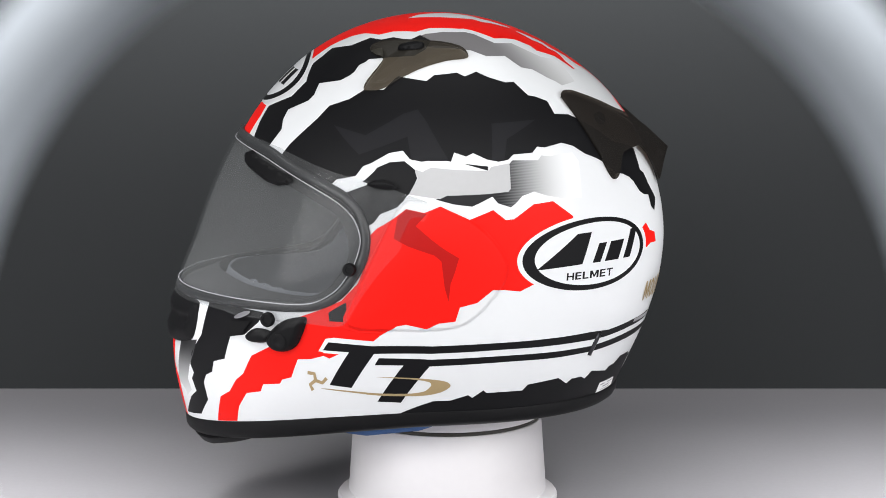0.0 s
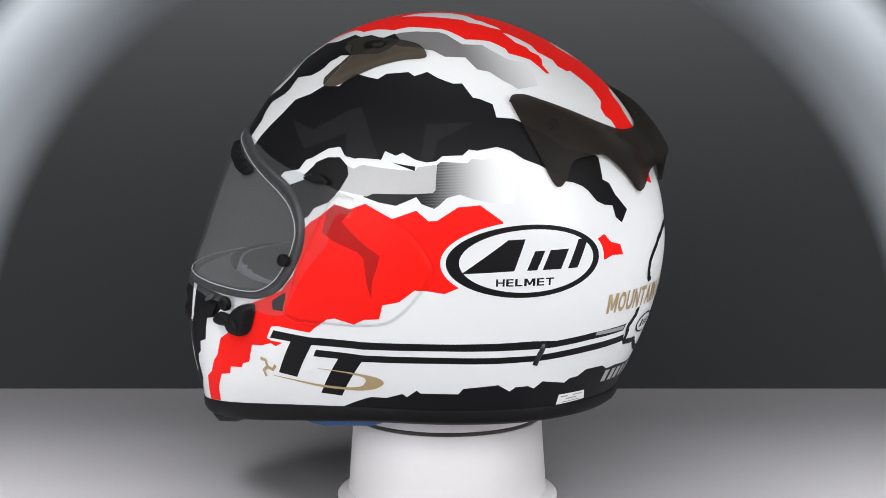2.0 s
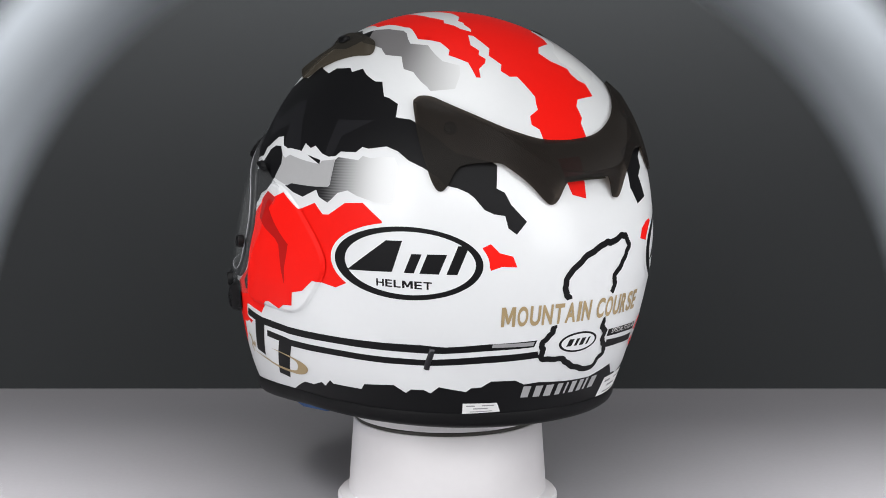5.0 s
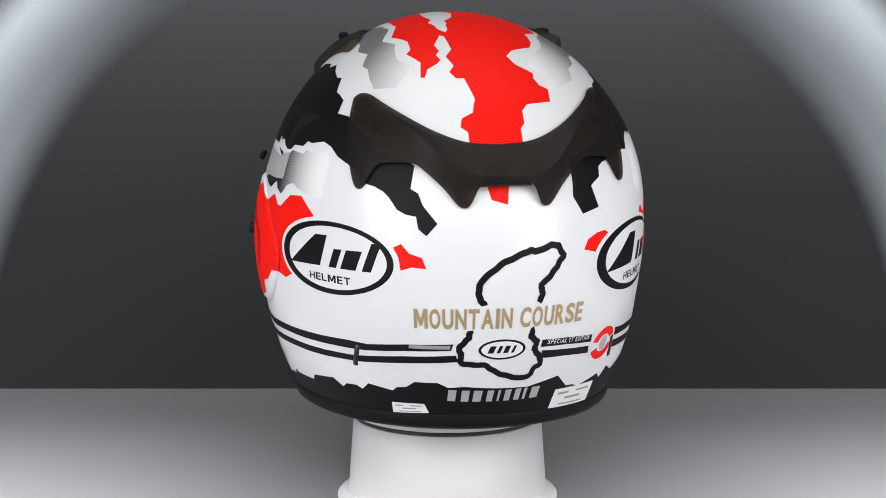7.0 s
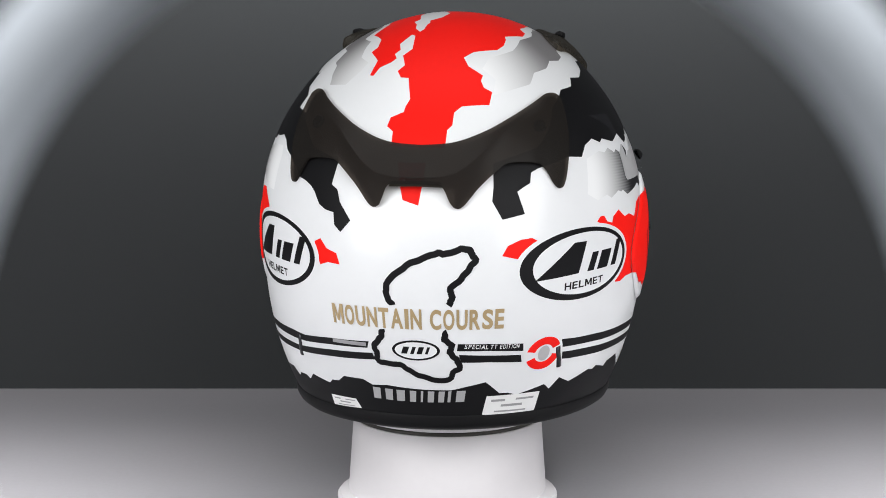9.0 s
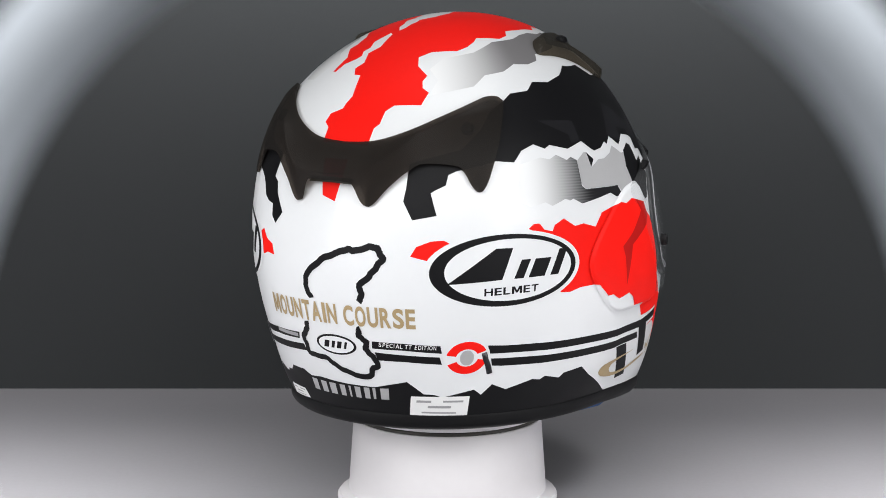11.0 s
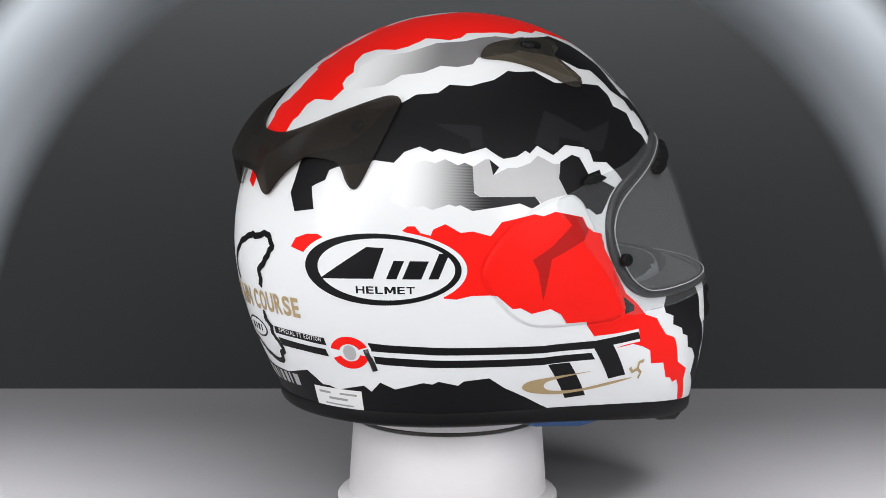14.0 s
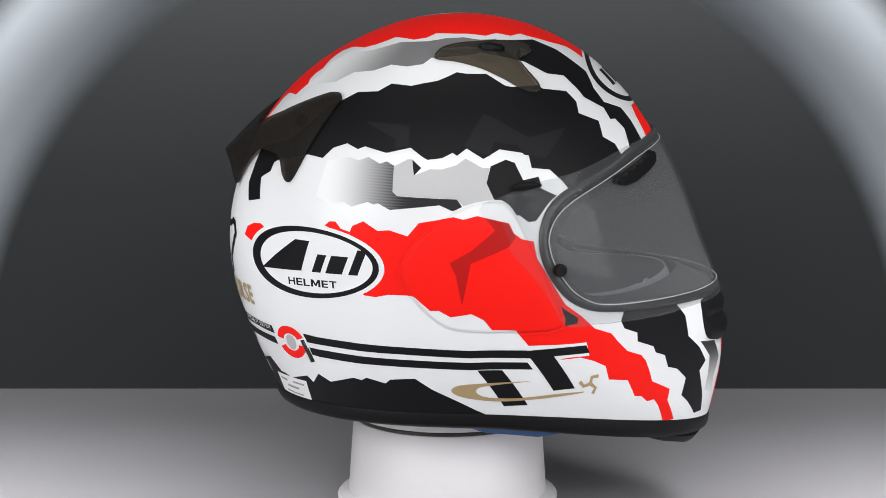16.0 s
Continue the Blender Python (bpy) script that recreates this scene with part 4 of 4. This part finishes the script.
# crown vents
for s in (1, -1):
    def at(pts):
        return pts if s > 0 else mirror(pts)
    V = at(smooth_line([(58.6, 47.8), (59.2, 51.0), (61.3, 58.2), (55.5, 59.8), (49.5, 61.8), (52.5, 64.8), (62, 66.4), (77, 66.7), (93, 65.3), (100, 63.4), (104, 60.6), (103.4, 58.7), (93, 58.2), (82, 56.0), (73, 52.4), (67, 49.0), (62.5, 47.6)], 4, True))
    ridge = at([(61.4, 49.0), (67.5, 54.5), (76, 60.4), (88, 61.6), (100, 60.4)])

    def vent_lift(P, V=V, ridge=ridge):
        gap = np.full(len(P), 1e9)
        for p, q in zip(ridge, ridge[1:]):
            p, q = np.array(p), np.array(q)
            u = np.clip(((P - p) @ (q - p)) / ((q - p) @ (q - p)), 0, 1)
            gap = np.minimum(gap, np.linalg.norm((P - p - u[:, None] * (q - p)) * (0.6, 1), axis=1))
        rim = np.clip(edge_gap(P, V) / 1.4, 0, 1)
        return 0.0004 + np.sqrt(rim) * (0.0028 + 0.0026 * np.clip(1 - gap / 4.5, 0, 1))

    vent = paint("crown_vent", V, AMBER, 1, helmet, "smoked clear crown vent with a black slider", step=0.8, lift=vent_lift)
    # No hole is cut: a dark sheet paints the mouth's shade
    mouth = at([(51.9, 60.6), (59.0, 61.1), (62.0, 58.4), (57.5, 59.4)])
    paint("vent_mouth_shade", mouth, GAP, 1, vent, "dark sheet painting the shade in the vent's mouth", step=0.4, lift=lambda P, f=vent_lift: f(P) + 0.0006)
    slide = at(smooth_line([(67.6, 61.4), (70.5, 60.2), (76, 60.0), (80.5, 60.4), (82, 61.6), (79.5, 62.6), (71, 62.5)], 3, True))
    paint("vent_slider", slide, RUBBER, 1, vent, "black vent slider", step=0.5, lift=lambda P, o=slide, f=vent_lift: f(P) + 0.0004 + 0.0030 * np.sqrt(np.clip(edge_gap(P, o) / 0.7, 0, 1)))

# rear spoiler
UP = [(133.8, 41.6), (135.6, 42.8), (139.5, 42.5), (144, 40.6), (153.6, 36.2), (162.4, 32.2), (171, 29.4), (180, 28.7)]
CREASE = [(133.8, 41.6), (138, 38.6), (144, 37.2), (150.5, 34.6), (156.6, 31.6), (160.5, 28.6), (165, 24.8), (168.5, 22.2), (172.2, 20.3), (180, 19.6)]
LO = [(133.8, 40.6), (136.3, 31.8), (138.9, 24.4), (141.0, 19.4), (142.7, 17.9), (144.6, 19.4), (146.6, 22.6), (149, 23.9), (157, 23.9), (160.5, 22.0), (165, 18.2), (168.6, 14.2), (170.4, 13.6), (171.8, 14.8), (173.4, 17.9), (175, 18.4), (180, 18.5)]


def rear_spoiler():
    """A deck that rises straight from the shell to a crease, and a skirt with four pointed fins that leans back to the shell."""
    nu, deck, skirt = 220, 9, 8
    a = np.linspace(133.8, 226.2, nu)
    m = 180 - np.abs(a - 180)
    up, cr, lo = (np.array(smooth_line(q, 6)) for q in (UP, CREASE, LO))
    top, mid, low = (np.interp(m, q[:, 0], q[:, 1]) for q in (up, cr, lo))
    mid = np.maximum(mid, low + 0.4)
    far_out = np.interp(m, [133.8, 138, 144, 150, 156, 160, 165, 169, 172, 180], [0.0030, 0.0042, 0.0056, 0.0072, 0.0090, 0.0104, 0.0124, 0.0140, 0.0148, 0.0150])
    hem = np.interp(m, [133.8, 139, 142.7, 146.5, 150, 157, 162, 168, 170.4, 172, 174, 180], [0.0026, 0.0024, 0.0022, 0.0036, 0.0052, 0.0060, 0.0052, 0.0030, 0.0024, 0.0050, 0.0112, 0.0118])
    E, L = [], []
    for v in np.linspace(0, 1, deck):
        E.append(top + (mid - top) * v)
        L.append(0.0027 + (far_out - 0.0027) * v**1.15)
    for v in np.linspace(0, 1, skirt)[1:]:
        E.append(mid + (low - mid) * v)
        L.append(far_out + (hem - far_out) * v**0.9)
    E, L = np.stack(E, 1), np.stack(L, 1)
    X = on_shell(np.broadcast_to(a[:, None], E.shape), E, L)
    bm = bmesh.new()
    vs = [[bm.verts.new(p) for p in row] for row in X]
    for i in range(nu - 1):
        for k in range(E.shape[1] - 1):
            bm.faces.new((vs[i][k], vs[i][k + 1], vs[i + 1][k + 1], vs[i + 1][k]))
    bmesh.ops.recalc_face_normals(bm, faces=bm.faces[:])
    if sum(f.normal.dot(f.calc_center_median() - Vector(MID)) for f in bm.faces) < 0:
        bmesh.ops.reverse_faces(bm, faces=bm.faces[:])
    bmesh.ops.solidify(bm, geom=bm.faces[:], thickness=0.0020)
    ob = part("rear_spoiler", bm, SMOKE, helmet, "smoked clear rear spoiler with pointed fins", smooth=True)
    ob.data.set_sharp_from_angle(angle=radians(40))
    # Dark strip put between shell and lip for the shade in that gap
    slot = [(173.6, 18.2), (180, 18.4), (186.4, 18.2), (186.0, 19.5), (180, 19.7), (174.0, 19.5)]
    paint("spoiler_gap_shade", slot, GAP, 1, ob, "dark strip painting the shade under the spoiler's edge", step=1.0, lift=0.0060)
    for az in (145.5, 214.5):
        stud("spoiler_post", az, 33.6, 0.0042, 0.0030, RUBBER, ob, "dark round mount under the smoked plastic")


rear_spoiler()

# ---- helmet: stripes, lettering, marks ----
for o in (stripe_upper_left, stripe_lower_left, stripe_upper_right, stripe_lower_right):
    h = len(o) // 2
    edge = [(a, b + 0.75) for a, b in o[:h]] + [(a, b - 0.75) for a, b in o[h:]]
    paint("white_outline", edge, WHITE, 2, helmet)
    paint("black_stripe", o, BLACK, 3, helmet, "black racing stripe")
for o in (t1_stem_left, t2_stem_left, t1_stem_right, t2_stem_right):
    paint("letter_t", o, BLACK, 3, helmet, "slanted black capital letter T")
for o in (stripe_backC, stripe_backD):
    paint("black_stripe", o, BLACK, 3, helmet, "black racing stripe")
for o in (swoosh_left, swoosh_right):
    paint("gold_swoosh", smooth_line(o, 3, True), GOLD, 4, helmet, "gold swoosh under the lettering")


def side_badge(a, b, ra, rb, tilt):
    """Oval maker's badge, its lettering as plain slanted bars."""
    bd = paint("oval_badge", oval(a, b, ra + 1.5, rb + 1.0, tilt), WHITE, 3, helmet, "oval black and white maker's badge")
    paint("oval_ring", oval(a, b, ra, rb, tilt), BLACK, 4, bd)
    paint("oval_field", oval(a + 0.9, b + 0.1, ra * 0.87, rb * 0.86, tilt), WHITE, 5, bd)
    t = math.tan(radians(tilt))
    bars = [[(-0.80, -0.30), (-0.12, -0.24), (0.02, 0.62), (-0.20, 0.62)], [(0.04, -0.24), (0.17, -0.24), (0.27, 0.28), (0.14, 0.28)],
            [(0.24, -0.24), (0.48, -0.24), (0.58, 0.28), (0.34, 0.28)], [(0.57, -0.24), (0.70, -0.24), (0.84, 0.50), (0.71, 0.50)]]
    for o in bars:
        paint("bar", [(a + u * ra, b + v * rb + u * ra * t) for u, v in o], BLACK, 6, bd)
    lettering("word", "HELMET", a + 0.5, b - 0.56 * rb, ra * 0.74, rb * 0.21, BLACK, bd, 6, tilt=t, bold=0.022, even=True)


side_badge(132.5, -0.2, 20.6, 9.6, 0.6)
side_badge(225.5, -1.7, 20.6, 9.4, -0.4)
front = paint("front_badge", oval(-2, 47.0, 26.5, 9.8), WHITE, 3, helmet, "round maker's badge on the brow")
paint("oval_ring", oval(-2, 47.0, 24.8, 9.0), BLACK, 4, front)
paint("oval_field", oval(-2, 47.0, 20.5, 7.4), WHITE, 5, front)
for u in (-12, -4, 3.5, 11):
    paint("bar", [(u - 3, 44.5), (u + 2.2, 44.5), (u + 3.2, 50), (u - 2, 50)], BLACK, 6, front)

lettering("word", "MOUNTAIN COURSE", 179.6, -12.3, 43.6, 5.1, GOLD, helmet, 5, bow=-0.0012, label="gold capital lettering", bold=0.032, even=True)
for o, w in ((island_upper, 1.55), (island_lower, 1.55)):
    paint("island_outline", band([(a + 0.12 * math.sin(1.9 * k), b + 0.12 * math.sin(1.3 * k)) for k, (a, b) in enumerate(smooth_line(o, 5))], w), BLACK, 4, helmet, "black outline of an island race course")
small = paint("small_badge", oval(179.7, -20.4, 6.0, 2.7), BLACK, 4, helmet, "small oval maker's badge")
paint("oval_field", oval(179.7, -20.4, 5.3, 2.2), WHITE, 5, small)
for u, w in ((-2.6, 1.5), (-0.6, 0.9), (1.2, 1.3), (3.0, 0.7)):
    paint("bar", [(179.7 + u - w / 2 - 0.4, -21.3), (179.7 + u + w / 2 - 0.4, -21.3), (179.7 + u + w / 2 + 0.3, -19.4), (179.7 + u - w / 2 + 0.3, -19.4)], BLACK, 6, small)
lettering("word", "SPECIAL TT EDITION", 199.0, -20.1, 14.6, 1.15, PAPER, helmet, 5, slant=0.2, tilt=-0.09, bold=0.01, even=True)
paint("bar", [(156, -21.0), (166.6, -20.4), (166.8, -19.4), (156.2, -20.0)], INK, 5, helmet, "printed name as a plain bar")
for u, w in ((167.2, 2.6), (170.9, 2.5), (174.3, 2.7), (177.8, 2.1), (180.3, 1.0), (182.8, 2.1), (185.7, 2.0), (187.9, 1.2), (191.0, 2.8)):
    paint("bar", [(u - w / 2, -35.1), (u + w / 2 - 0.4, -35.1), (u + w / 2, -31.9), (u - w / 2 + 0.3, -31.9)], SILVER, 5, helmet, "silver bar of the model lettering")
ring_o, ring_i = oval(214.2, -24.2, 5.6, 4.5), oval(214.2, -24.2, 3.0, 2.4)
paint("round_patch", oval(214.2, -24.2, 6.4, 5.2), WHITE, 4, helmet, "white ground of the round red badge")
for k0, k1 in ((4, 34), (40, 70)):
    paint("red_arc", [ring_o[k % 72] for k in range(k0, k1)] + [ring_i[k % 72] for k in range(k1 - 1, k0 - 1, -1)], RED, 5, helmet, "red arc of the round badge")
paint("emblem", oval(214.2, -24.2, 1.9, 2.1), SILVER, 5, helmet, "small silver emblem")
for o in (tag_small, tag_big):
    tg = paint("sticker", o, PAPER, 4, helmet, "white paper sticker with small grey print")
    p = np.array(o)
    def q(u, v, p=p):
        return tuple((1 - v) * ((1 - u) * p[0] + u * p[1]) + v * ((1 - u) * p[3] + u * p[2]))
    for u0, u1, v0, v1 in ((0.1, 0.35, 0.2, 0.32), (0.55, 0.9, 0.2, 0.3), (0.3, 0.7, 0.48, 0.6), (0.2, 0.8, 0.8, 0.88)):
        paint("bar", [q(u0, v0), q(u1, v0), q(u1, v1), q(u0, v1)], INK, 5, tg)
for a, b, t in ((139.6, -25.6, -1), (219.8, -26.3, 1)):
    tube("air_slot", [(a + t * -0.9, b + 3), (a + t * -0.4, b + 1), (a + t * 0.4, b - 1), (a + t * 0.9, b - 3)], 0.0040, 0.0022, SLOT, helmet, "narrow dark polished slot strip", closed=False)
for a, b, s in ((51.6, -31.5, 1), (308.4, -32.3, -1)):
    for k in range(3):
        t0 = radians(90 + 120 * k)
        kn = (a + 2.0 * math.cos(t0) * s, b + 1.7 * math.sin(t0))
        ft = (kn[0] + 1.9 * math.cos(t0 + 1.25) * s, kn[1] + 1.6 * math.sin(t0 + 1.25))
        paint("emblem_leg", band([(a, b), kn, ft], 0.9), GOLD, 4, helmet, "gold three-legged emblem")


# ---- the turning of the plate and the helmet ----
def motions():
    rows, plate = [], []
    for t, turned in ((0, 0), (2, -22.64), (4, -45.47), (6, -68.49), (8, -91.52), (10, -114.40), (12, -137.16), (14, -159.96), (16, -182.83)):
        c, s = math.cos(radians(turned)), math.sin(radians(turned))
        rows.append((t, pose(-s * 0.0035, c * 0.0035, 0.07, 0, 0, 183.4 + turned)))
        plate.append((t, pose(0, 0, 0, 0, 0, turned)))
    walk(helmet, rows)
    walk(turn, plate)


motions()
